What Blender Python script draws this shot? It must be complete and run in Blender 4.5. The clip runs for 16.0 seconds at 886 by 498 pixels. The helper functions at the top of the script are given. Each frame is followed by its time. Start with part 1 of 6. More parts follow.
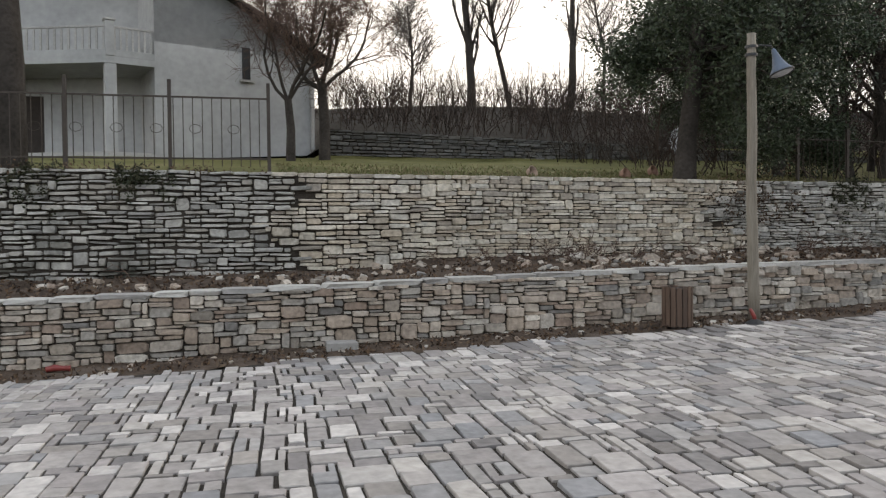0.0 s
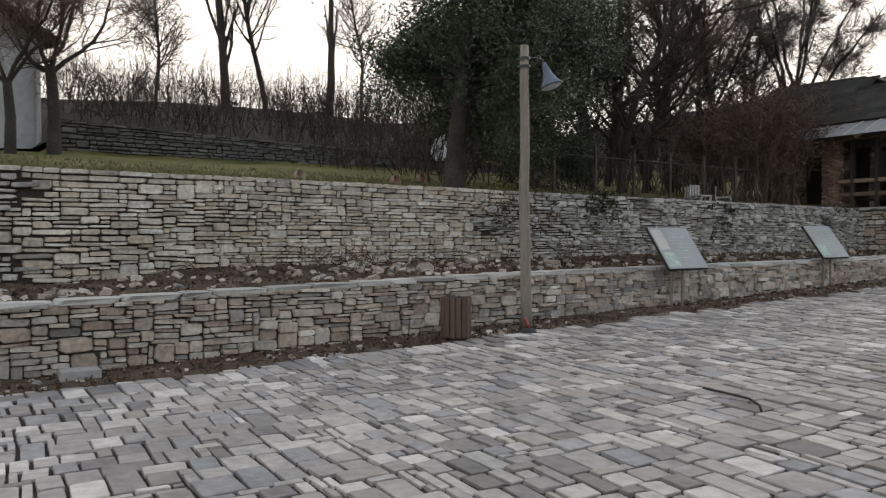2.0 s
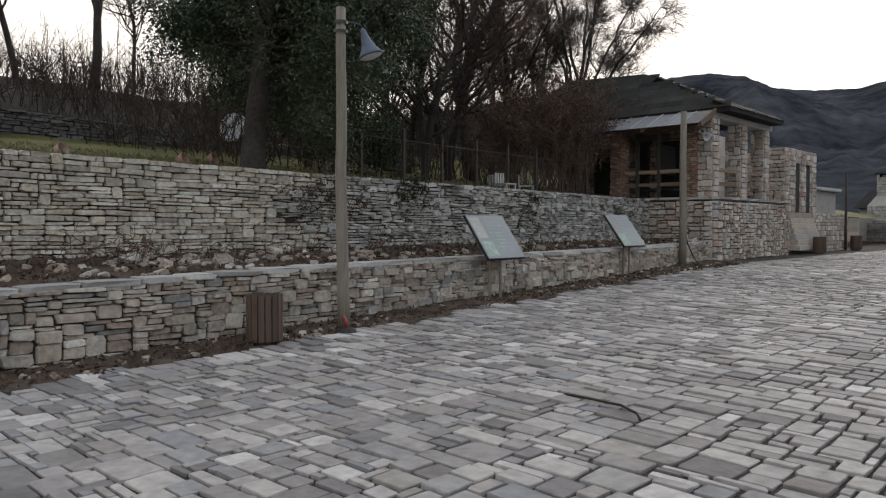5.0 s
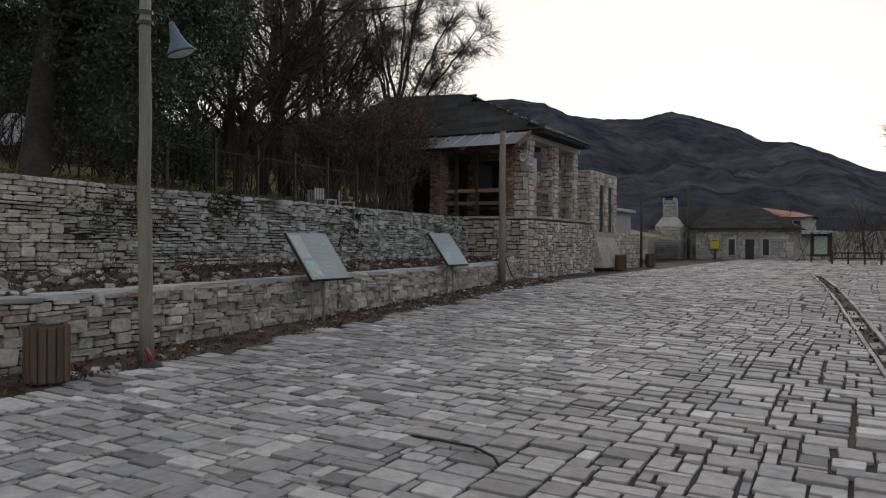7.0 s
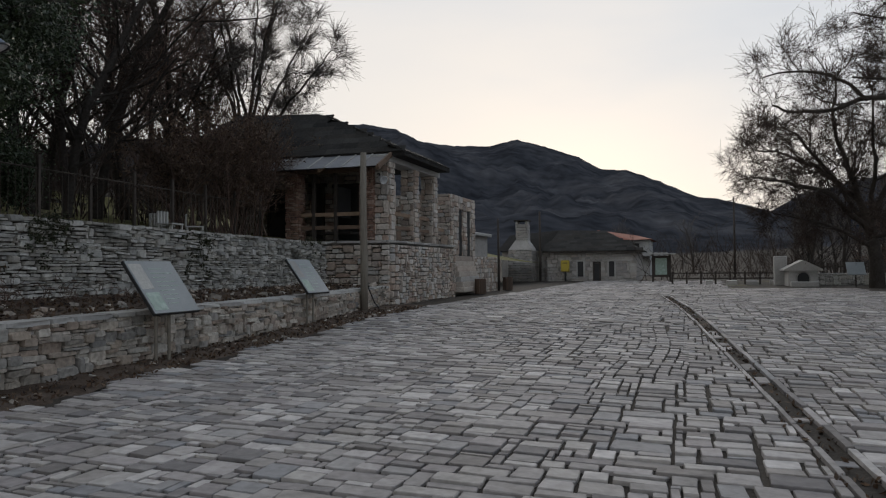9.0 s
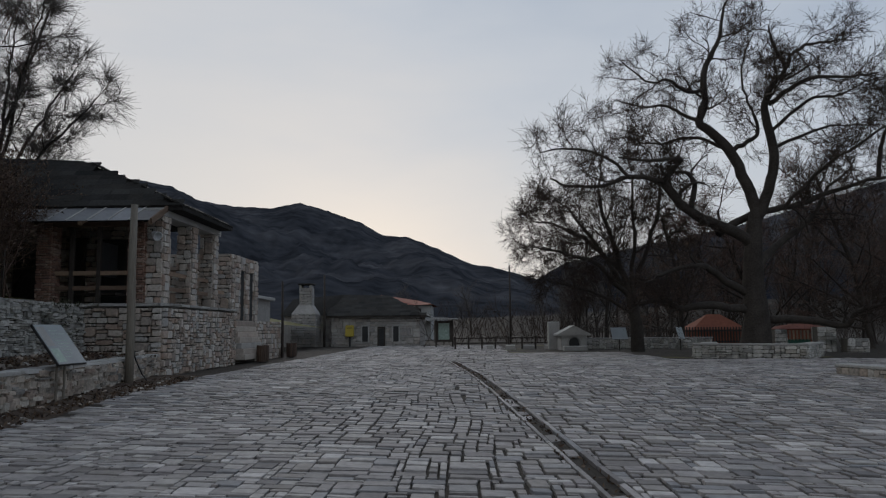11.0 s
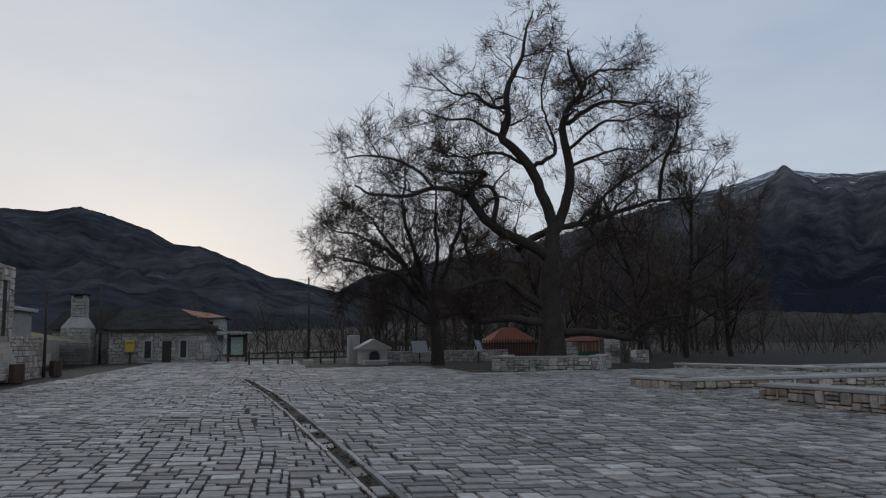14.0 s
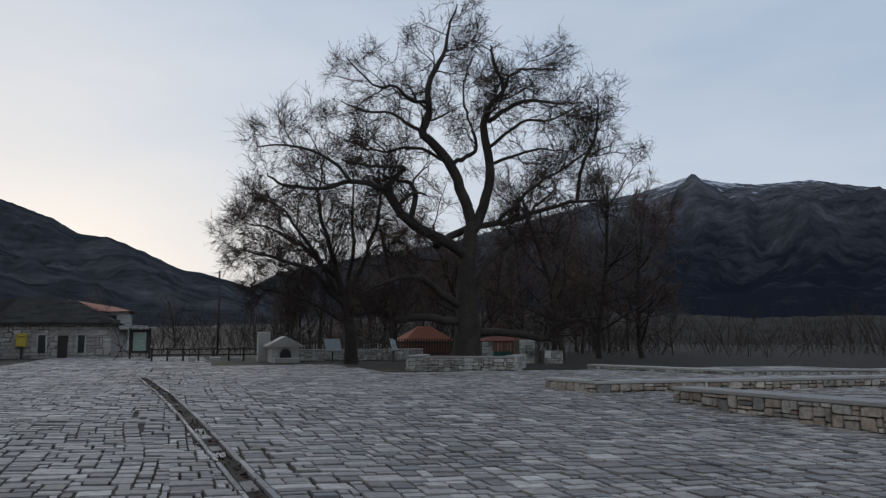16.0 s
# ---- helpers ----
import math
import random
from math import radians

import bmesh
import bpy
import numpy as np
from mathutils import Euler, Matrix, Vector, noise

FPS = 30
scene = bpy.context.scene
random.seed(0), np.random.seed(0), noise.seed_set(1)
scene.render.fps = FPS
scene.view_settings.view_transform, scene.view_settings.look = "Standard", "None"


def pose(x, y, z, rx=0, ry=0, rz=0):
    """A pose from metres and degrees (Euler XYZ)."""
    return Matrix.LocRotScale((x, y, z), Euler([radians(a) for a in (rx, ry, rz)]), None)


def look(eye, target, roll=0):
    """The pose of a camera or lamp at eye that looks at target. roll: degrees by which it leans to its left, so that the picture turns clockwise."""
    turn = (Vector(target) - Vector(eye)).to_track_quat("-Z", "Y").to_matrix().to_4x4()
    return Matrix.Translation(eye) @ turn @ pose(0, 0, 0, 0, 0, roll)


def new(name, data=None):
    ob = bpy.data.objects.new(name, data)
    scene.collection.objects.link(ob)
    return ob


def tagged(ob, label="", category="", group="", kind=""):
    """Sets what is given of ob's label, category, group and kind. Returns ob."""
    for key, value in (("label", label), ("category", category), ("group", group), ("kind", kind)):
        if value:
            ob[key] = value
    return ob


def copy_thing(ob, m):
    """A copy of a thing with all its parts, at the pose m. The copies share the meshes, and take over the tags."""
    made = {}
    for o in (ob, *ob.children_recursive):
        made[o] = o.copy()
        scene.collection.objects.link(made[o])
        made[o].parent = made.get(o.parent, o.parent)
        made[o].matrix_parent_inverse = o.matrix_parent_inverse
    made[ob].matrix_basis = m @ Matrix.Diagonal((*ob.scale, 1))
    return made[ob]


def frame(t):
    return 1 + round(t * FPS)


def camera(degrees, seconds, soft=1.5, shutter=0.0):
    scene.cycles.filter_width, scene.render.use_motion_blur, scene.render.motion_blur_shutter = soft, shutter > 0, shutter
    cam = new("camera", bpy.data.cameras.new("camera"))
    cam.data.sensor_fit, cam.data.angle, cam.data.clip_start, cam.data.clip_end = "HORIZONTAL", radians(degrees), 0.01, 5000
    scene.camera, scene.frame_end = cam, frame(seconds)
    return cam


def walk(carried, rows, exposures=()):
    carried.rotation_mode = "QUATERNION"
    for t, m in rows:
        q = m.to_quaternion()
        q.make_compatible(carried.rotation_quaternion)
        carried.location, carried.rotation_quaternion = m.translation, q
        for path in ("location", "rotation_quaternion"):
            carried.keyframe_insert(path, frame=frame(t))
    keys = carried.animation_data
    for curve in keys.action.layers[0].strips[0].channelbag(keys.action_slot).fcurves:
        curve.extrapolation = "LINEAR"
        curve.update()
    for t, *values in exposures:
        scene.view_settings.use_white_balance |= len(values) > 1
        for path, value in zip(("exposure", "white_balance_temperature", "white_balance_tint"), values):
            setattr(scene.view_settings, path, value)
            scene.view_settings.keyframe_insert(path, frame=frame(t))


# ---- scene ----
def aim(x, y, z, yaw, pitch, roll):
    """A camera pose from a place and degrees; yaw turns to the left from +y."""
    a, b = radians(yaw), radians(pitch)
    d = Vector((-math.sin(a) * math.cos(b), math.cos(a) * math.cos(b), math.sin(b)))
    return look((x, y, z), Vector((x, y, z)) + d, roll)


cam = camera(59.86, 16.0, soft=1.2, shutter=0.12)
PATH = [
    (0, aim(0.000, -0.000, 1.598, -13.12, -1.21, -0.67)),
    (0.5, aim(-0.016, 0.208, 1.588, -17.79, -1.43, -1.49)),
    (1, aim(0.045, 0.451, 1.612, -21.61, -1.36, -1.15)),
    (1.5, aim(0.039, 0.649, 1.587, -24.83, -0.75, 0.01)),
    (2, aim(-0.012, 0.872, 1.608, -31.45, -0.81, -0.18)),
    (2.5, aim(0.011, 1.080, 1.567, -38.02, -0.90, -0.47)),
    (3, aim(0.119, 1.292, 1.590, -39.94, -1.24, -0.57)),
    (5.5, aim(0.446, 2.346, 1.592, -50.91, -1.58, -0.08)),
    (6, aim(0.449, 2.506, 1.618, -55.07, -1.57, -0.31)),
    (6.5, aim(0.659, 2.648, 1.606, -59.01, -1.55, -0.28)),
    (7, aim(0.879, 2.766, 1.636, -61.35, -0.44, 0.30)),
    (7.5, aim(1.011, 2.946, 1.635, -61.97, 1.21, 0.29)),
    (8, aim(1.129, 3.102, 1.645, -67.50, 1.34, -0.56)),
    (8.5, aim(1.344, 3.201, 1.646, -71.47, 1.44, -0.84)),
    (9, aim(1.531, 3.283, 1.655, -72.24, 1.39, -0.48)),
    (9.5, aim(1.763, 3.407, 1.658, -76.60, 2.17, -0.62)),
    (12, aim(2.777, 3.690, 1.720, -93.42, 7.34, -0.37)),
    (12.5, aim(3.011, 3.673, 1.728, -95.31, 7.16, -0.54)),
    (13, aim(3.199, 3.618, 1.724, -96.47, 7.03, -0.40)),
    (13.5, aim(3.424, 3.632, 1.724, -100.16, 6.98, -0.45)),
    (14, aim(3.624, 3.611, 1.721, -103.34, 6.83, -0.87)),
    (14.5, aim(3.792, 3.491, 1.743, -104.53, 6.75, -0.53)),
    (15, aim(3.935, 3.410, 1.734, -104.57, 6.67, 0.31)),
    (15.5, aim(4.098, 3.356, 1.740, -105.04, 6.65, 0.42)),
    (16, aim(4.261, 3.354, 1.749, -109.42, 6.64, -0.13)),
]
EXPOSURES = [(0, 1.42, 7400, 12), (1.5, 1.18, 7350, 12), (3, 1.1, 7300, 12), (5.5, 0.86, 7150, 12), (7, 0.52, 7050, 12), (8, 0.34, 6950, 12), (9, 0.2, 6850, 11), (9.5, 0.12, 6700, 11), (12, -0.26, 6350, 10), (14, -0.1, 6250, 10), (16, 0.04, 6250, 10)]
walk(cam, PATH, EXPOSURES)

# ---------------------------------------------------------------- sky and light
world = bpy.data.worlds.new("evening_sky")
scene.world = world
world.use_nodes = True
nt = world.node_tree
nt.nodes.clear()


def wn(kind, **kw):
    n = nt.nodes.new(kind)
    for k, v in kw.items():
        setattr(n, k, v)
    return n


SUN_AZ = radians(8)          # from +x towards +y
SUN_EL = radians(7)
sky = wn("ShaderNodeTexSky", sky_type="NISHITA", sun_disc=False, sun_elevation=SUN_EL, sun_rotation=math.pi / 2 - SUN_AZ)
coord = wn("ShaderNodeTexCoord")
sep = wn("ShaderNodeSeparateXYZ")
nt.links.new(coord.outputs["Generated"], sep.inputs[0])
# layered high cloud: wide streaks over a soft veil
stretch = wn("ShaderNodeMapping")
stretch.inputs["Scale"].default_value = (1.0, 2.2, 7.0)
stretch.inputs["Rotation"].default_value = (0.25, 0.1, 0.4)
nt.links.new(coord.outputs["Generated"], stretch.inputs[0])
streak = wn("ShaderNodeTexNoise")
streak.inputs["Scale"].default_value = 1.6
streak.inputs["Detail"].default_value = 4.0
nt.links.new(stretch.outputs[0], streak.inputs["Vector"])
# cloud tint: pale and warm over the sunset, blue-grey high up and away from it
away = wn("ShaderNodeMath", operation="MULTIPLY_ADD")
nt.links.new(sep.outputs["Z"], away.inputs[0])
away.inputs[1].default_value = 0.95
side = wn("ShaderNodeMath", operation="MULTIPLY_ADD")
nt.links.new(sep.outputs["Y"], side.inputs[0])
side.inputs[1].default_value = -0.42
side.inputs[2].default_value = 0.0
nt.links.new(side.outputs[0], away.inputs[2])
wob = wn("ShaderNodeMath", operation="MULTIPLY_ADD")
nt.links.new(streak.outputs["Fac"], wob.inputs[0])
wob.inputs[1].default_value = 0.5
nt.links.new(away.outputs[0], wob.inputs[2])
ramp = wn("ShaderNodeValToRGB")
for i, (p, c) in enumerate([(0.10, (0.80, 0.79, 0.78)), (0.34, (0.75, 0.757, 0.775)), (0.58, (0.64, 0.69, 0.76)), (0.95, (0.44, 0.525, 0.65))]):
    e = ramp.color_ramp.elements[i] if i < 2 else ramp.color_ramp.elements.new(p)
    e.position, e.color = p, (*c, 1)
nt.links.new(wob.outputs[0], ramp.inputs[0])
scale_sky = wn("ShaderNodeVectorMath", operation="SCALE")
scale_sky.inputs["Scale"].default_value = 0.10
nt.links.new(sky.outputs[0], scale_sky.inputs[0])
veil = wn("ShaderNodeMixRGB")
veil.inputs[0].default_value = 0.92
nt.links.new(scale_sky.outputs[0], veil.inputs[1])
nt.links.new(ramp.outputs[0], veil.inputs[2])
bg = wn("ShaderNodeBackground")
bg.inputs["Strength"].default_value = 0.95
nt.links.new(veil.outputs[0], bg.inputs["Color"])
outw = wn("ShaderNodeOutputWorld")
nt.links.new(bg.outputs[0], outw.inputs[0])

sun = new("sun", bpy.data.lights.new("sun", "SUN"))
sun.data.energy, sun.data.angle, sun.data.color = 0.5, radians(25), (1.0, 0.93, 0.86)
sun.matrix_world = look((0, 0, 30), (0 - math.cos(SUN_AZ) * 20, -math.sin(SUN_AZ) * 20, 30 - 20 * math.tan(radians(18))))

# ---------------------------------------------------------------- materials


def material(name, colors, rough=0.85, grain=18.0, blotch=1.2, mottle=0.35, bump=0.4, metal=0.0, vary=True, stain=None, spec=0.4, stretch=None):
    """A procedural surface: a ramp of base colours picked piece by piece, mottled at two scales, with fine relief."""
    m = bpy.data.materials.new(name)
    m.use_nodes = True
    t = m.node_tree
    b = t.nodes["Principled BSDF"]
    geo = t.nodes.new("ShaderNodeNewGeometry")
    info = t.nodes.new("ShaderNodeObjectInfo")
    src = geo.outputs["Position"]
    if stretch:
        mp = t.nodes.new("ShaderNodeMapping")
        mp.inputs["Scale"].default_value = stretch
        t.links.new(src, mp.inputs[0])
        src = mp.outputs[0]

    def noise_tex(scale, detail=4.0):
        n = t.nodes.new("ShaderNodeTexNoise")
        n.inputs["Scale"].default_value, n.inputs["Detail"].default_value = scale, detail
        t.links.new(src, n.inputs["Vector"])
        return n.outputs["Fac"]

    def math_node(op, a, bb):
        n = t.nodes.new("ShaderNodeMath")
        n.operation = op
        for i, v in enumerate((a, bb)):
            if isinstance(v, (int, float)):
                n.inputs[i].default_value = v
            else:
                t.links.new(v, n.inputs[i])
        return n.outputs[0]

    fine, wide = noise_tex(grain), noise_tex(blotch, 3.0)
    if vary:
        pick = math_node("FRACT", math_node("ADD", info.outputs["Random"], geo.outputs["Random Per Island"]), 0)
    else:
        pick = wide
    r = t.nodes.new("ShaderNodeValToRGB")
    el = r.color_ramp.elements
    while len(el) < len(colors):
        el.new(0.5)
    for i, c in enumerate(colors):
        el[i].position, el[i].color = (i / max(1, len(colors) - 1) if not vary else (i + 0.3) / len(colors)), (*c, 1)
    t.links.new(pick, r.inputs[0])
    shade = math_node("ADD", math_node("MULTIPLY", fine, mottle * 2.2), math_node("MULTIPLY", wide, mottle * 1.6))
    shade = math_node("ADD", math_node("SUBTRACT", shade, mottle * 1.9), 1.0)
    mul = t.nodes.new("ShaderNodeVectorMath")
    mul.operation = "SCALE"
    t.links.new(r.outputs[0], mul.inputs[0])
    t.links.new(shade, mul.inputs["Scale"])
    col = mul.outputs[0]
    if stain:
        scale, lo, hi, tint = stain
        sn = noise_tex(scale, 6.0)
        mr = t.nodes.new("ShaderNodeMapRange")
        mr.inputs["From Min"].default_value, mr.inputs["From Max"].default_value = lo, hi
        t.links.new(sn, mr.inputs["Value"])
        mx = t.nodes.new("ShaderNodeMixRGB")
        t.links.new(mr.outputs[0], mx.inputs[0])
        t.links.new(col, mx.inputs[1])
        mx.inputs[2].default_value = (*tint, 1)
        col = mx.outputs[0]
    t.links.new(col, b.inputs["Base Color"])
    b.inputs["Roughness"].default_value, b.inputs["Metallic"].default_value = rough, metal
    b.inputs["Specular IOR Level"].default_value = spec
    if bump:
        bp = t.nodes.new("ShaderNodeBump")
        bp.inputs["Strength"].default_value, bp.inputs["Distance"].default_value = bump, 0.02
        t.links.new(fine, bp.inputs["Height"])
        t.links.new(bp.outputs[0], b.inputs["Normal"])
    return m


M_PAVE = material("paving_stone", [(0.225, 0.205, 0.195), (0.33, 0.305, 0.285), (0.125, 0.117, 0.115), (0.255, 0.23, 0.22), (0.46, 0.43, 0.405), (0.15, 0.136, 0.127), (0.26, 0.236, 0.214), (0.185, 0.185, 0.19), (0.34, 0.315, 0.29)],
                  rough=0.8, grain=11, blotch=1.1, mottle=0.42, bump=0.5, stain=(0.35, 0.6, 0.8, (0.13, 0.115, 0.10)))
M_JOINT = material("dark_joint_soil", [(0.03, 0.026, 0.022), (0.058, 0.05, 0.042)], grain=30, vary=False, bump=0.7, spec=0.08)
M_SOIL = material("leaf_litter_soil", [(0.035, 0.026, 0.02), (0.075, 0.055, 0.042), (0.12, 0.10, 0.085)], grain=26, blotch=2.2, mottle=0.6, vary=False, bump=1.0, spec=0.08)
M_LOW = material("squared_rubble", [(0.36, 0.31, 0.255), (0.19, 0.168, 0.142), (0.45, 0.40, 0.34), (0.28, 0.222, 0.175), (0.40, 0.37, 0.325), (0.155, 0.147, 0.137), (0.52, 0.475, 0.41), (0.22, 0.165, 0.13), (0.33, 0.27, 0.215)],
                 grain=16, blotch=2.2, mottle=0.62, bump=0.9)
M_UP = material("pale_rubble", [(0.45, 0.41, 0.34), (0.32, 0.28, 0.225), (0.54, 0.50, 0.425), (0.38, 0.325, 0.255), (0.48, 0.455, 0.40), (0.25, 0.22, 0.185), (0.42, 0.36, 0.28)],
                grain=16, blotch=1.8, mottle=0.6, bump=0.9, stain=(0.5, 0.62, 0.78, (0.12, 0.10, 0.08)))
M_OLD = material("grey_drystone", [(0.36, 0.35, 0.32), (0.20, 0.195, 0.18), (0.47, 0.455, 0.42), (0.27, 0.25, 0.215), (0.40, 0.385, 0.35)],
                 grain=15, blotch=2.0, mottle=0.5, bump=1.0, stain=(1.1, 0.55, 0.75, (0.06, 0.06, 0.048)))
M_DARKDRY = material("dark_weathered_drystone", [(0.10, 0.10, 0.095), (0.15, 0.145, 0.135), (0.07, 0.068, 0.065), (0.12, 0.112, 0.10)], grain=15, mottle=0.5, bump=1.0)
# wall core; the shade deep between the stones is put into its colour
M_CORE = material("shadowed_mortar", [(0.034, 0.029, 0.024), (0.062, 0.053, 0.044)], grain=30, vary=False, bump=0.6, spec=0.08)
M_MORTAR = material("pale_mortar", [(0.07, 0.063, 0.053), (0.12, 0.108, 0.09)], grain=30, vary=False, bump=0.6)
M_COPE = material("cement_coping", [(0.33, 0.32, 0.295), (0.41, 0.395, 0.365), (0.27, 0.26, 0.245)], grain=22, blotch=1.5, mottle=0.25, bump=0.3)
M_TERR = material("terrace_masonry", [(0.378, 0.326, 0.277), (0.458, 0.405, 0.348), (0.246, 0.207, 0.176), (0.387, 0.304, 0.242), (0.510, 0.471, 0.422), (0.317, 0.304, 0.282), (0.308, 0.229, 0.180)],
                  grain=16, blotch=1.6, mottle=0.42, bump=0.8)
M_BRICK = material("red_brick", [(0.21, 0.12, 0.09), (0.26, 0.155, 0.115), (0.17, 0.10, 0.078), (0.30, 0.215, 0.17)], grain=30, mottle=0.35, bump=0.4)
M_GRASS = material("winter_turf", [(0.055, 0.062, 0.022), (0.10, 0.095, 0.035), (0.14, 0.115, 0.06)], grain=9, blotch=0.5, mottle=0.5, vary=False, bump=1.0, spec=0.08)
M_BLADE = material("grass_blade", [(0.07, 0.085, 0.025), (0.12, 0.11, 0.045), (0.16, 0.13, 0.07)], bump=0, mottle=0.2)
M_HILL = material("scrub_hillside", [(0.016, 0.014, 0.011), (0.034, 0.028, 0.022)], grain=3, blotch=0.3, mottle=0.5, vary=False, bump=1.0, spec=0.08)
M_BARK = material("dark_bark", [(0.035, 0.030, 0.026), (0.055, 0.048, 0.042)], grain=16, blotch=2, mottle=0.5, vary=False, bump=0.8, spec=0.08)
M_TWIG = material("winter_twigs", [(0.045, 0.034, 0.028), (0.06, 0.043, 0.034), (0.035, 0.028, 0.024)], bump=0, mottle=0.1, spec=0.08)
M_TWIGR = material("reddish_winter_twigs", [(0.11, 0.072, 0.058), (0.082, 0.056, 0.047), (0.135, 0.095, 0.075)], bump=0, mottle=0.1, spec=0.08)
M_TWIGG = material("grey_winter_twigs", [(0.095, 0.083, 0.077), (0.07, 0.063, 0.06), (0.125, 0.11, 0.10)], bump=0, mottle=0.1, spec=0.08)
M_LEAF = material("evergreen_leaf", [(0.022, 0.036, 0.016), (0.035, 0.055, 0.022), (0.05, 0.065, 0.032), (0.018, 0.028, 0.014)], rough=0.5, bump=0, mottle=0.15)
M_DEADLEAF = material("fallen_leaf", [(0.11, 0.07, 0.045), (0.07, 0.045, 0.033), (0.16, 0.115, 0.08), (0.045, 0.035, 0.03)], bump=0, mottle=0.2, spec=0.08)
M_POLE = material("weathered_pole_wood", [(0.135, 0.115, 0.092), (0.185, 0.162, 0.13), (0.15, 0.14, 0.115)], grain=10, blotch=1.5, mottle=0.4, vary=False, bump=0.5, stretch=(6, 6, 0.5))
M_BIN = material("brown_stained_slat", [(0.075, 0.045, 0.03), (0.10, 0.062, 0.042), (0.06, 0.038, 0.027)], rough=0.6, grain=9, mottle=0.4, bump=0.3, stretch=(8, 8, 0.6))
M_DARKMETAL = material("dark_painted_metal", [(0.03, 0.03, 0.032), (0.05, 0.05, 0.052)], rough=0.5, metal=0.3, vary=False, bump=0.1)
M_BLUEMETAL = material("slate_blue_enamel", [(0.06, 0.085, 0.125), (0.09, 0.115, 0.155)], rough=0.45, vary=False, bump=0.05, mottle=0.15)
M_LAMPGLASS = material("frosted_lamp_glass", [(0.55, 0.56, 0.57), (0.62, 0.62, 0.62)], rough=0.35, vary=False, bump=0)
M_SIGN = material("faded_grey_sign_board", [(0.19, 0.21, 0.215), (0.235, 0.255, 0.26)], rough=0.55, grain=40, blotch=2.5, mottle=0.15, vary=False, bump=0.02)
M_SIGNPIC = material("washed_out_print", [(0.42, 0.47, 0.45), (0.22, 0.30, 0.25), (0.45, 0.50, 0.50)], rough=0.55, grain=12, blotch=9, mottle=0.3, vary=False, bump=0)
M_SIGNEDGE = material("black_sign_frame", [(0.012, 0.012, 0.012), (0.02, 0.02, 0.02)], rough=0.5, vary=False, bump=0)
M_SLATE = material("stone_roof_slate", [(0.028, 0.027, 0.025), (0.045, 0.043, 0.039), (0.02, 0.019, 0.018), (0.035, 0.032, 0.028)], grain=14, mottle=0.4, bump=0.5, spec=0.1)
M_TIN = material("weathered_sheet_metal", [(0.17, 0.17, 0.175), (0.24, 0.24, 0.245), (0.13, 0.12, 0.115)], rough=0.6, metal=0.3, mottle=0.3, bump=0.1)
M_PLANK = material("raw_timber", [(0.20, 0.13, 0.085), (0.26, 0.18, 0.12), (0.15, 0.10, 0.07)], grain=9, mottle=0.35, bump=0.3, stretch=(1.5, 8, 8))
M_DARKWOOD = material("dark_window_timber", [(0.03, 0.024, 0.02), (0.05, 0.04, 0.033)], grain=9, mottle=0.3, vary=False, bump=0.2)
M_CONC = material("pale_concrete", [(0.30, 0.295, 0.28), (0.38, 0.37, 0.35)], grain=16, mottle=0.25, vary=False, bump=0.3)
M_WHITE = material("aged_white_render", [(0.29, 0.295, 0.29), (0.40, 0.40, 0.39)], grain=5, blotch=0.5, mottle=0.2, vary=False, bump=0.15)
M_FARWALL = material("grey_house_masonry", [(0.30, 0.285, 0.265), (0.38, 0.36, 0.335), (0.24, 0.23, 0.22), (0.33, 0.30, 0.27)], grain=8, mottle=0.3, bump=0.5)
M_YELLOW = material("yellow_post_box_paint", [(0.36, 0.27, 0.03), (0.40, 0.31, 0.05)], rough=0.45, vary=False, bump=0.05, mottle=0.1)
M_REDROOF = material("red_clay_roof", [(0.20, 0.06, 0.034), (0.25, 0.085, 0.048), (0.17, 0.052, 0.032)], grain=6, mottle=0.3, bump=0.3)
M_GREEN = material("green_painted_board", [(0.02, 0.075, 0.05), (0.03, 0.10, 0.065)], rough=0.6, vary=False, bump=0.1)
M_RED = material("red_plastic", [(0.17, 0.028, 0.024), (0.21, 0.035, 0.03)], rough=0.4, vary=False, bump=0)
# black for cables and tar, also for the shade painted inside openings
M_BLACK = material("black_rubber_and_opening_shade", [(0.015, 0.015, 0.015), (0.025, 0.025, 0.025)], rough=0.7, vary=False, bump=0.2)
M_IRON = material("brown_iron_fence", [(0.045, 0.036, 0.03), (0.07, 0.055, 0.045)], rough=0.7, metal=0.2, vary=False, bump=0.1)
M_MOSS = material("dark_ivy", [(0.02, 0.026, 0.012), (0.035, 0.04, 0.018), (0.05, 0.045, 0.025)], bump=0, mottle=0.2)
# the forest colours include the blue of distant haze
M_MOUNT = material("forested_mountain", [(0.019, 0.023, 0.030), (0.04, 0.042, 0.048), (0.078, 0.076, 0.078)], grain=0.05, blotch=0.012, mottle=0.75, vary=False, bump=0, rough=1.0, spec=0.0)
M_DISH = material("grey_dish_enamel", [(0.32, 0.33, 0.34), (0.40, 0.41, 0.42)], rough=0.4, vary=False, bump=0, mottle=0.1)


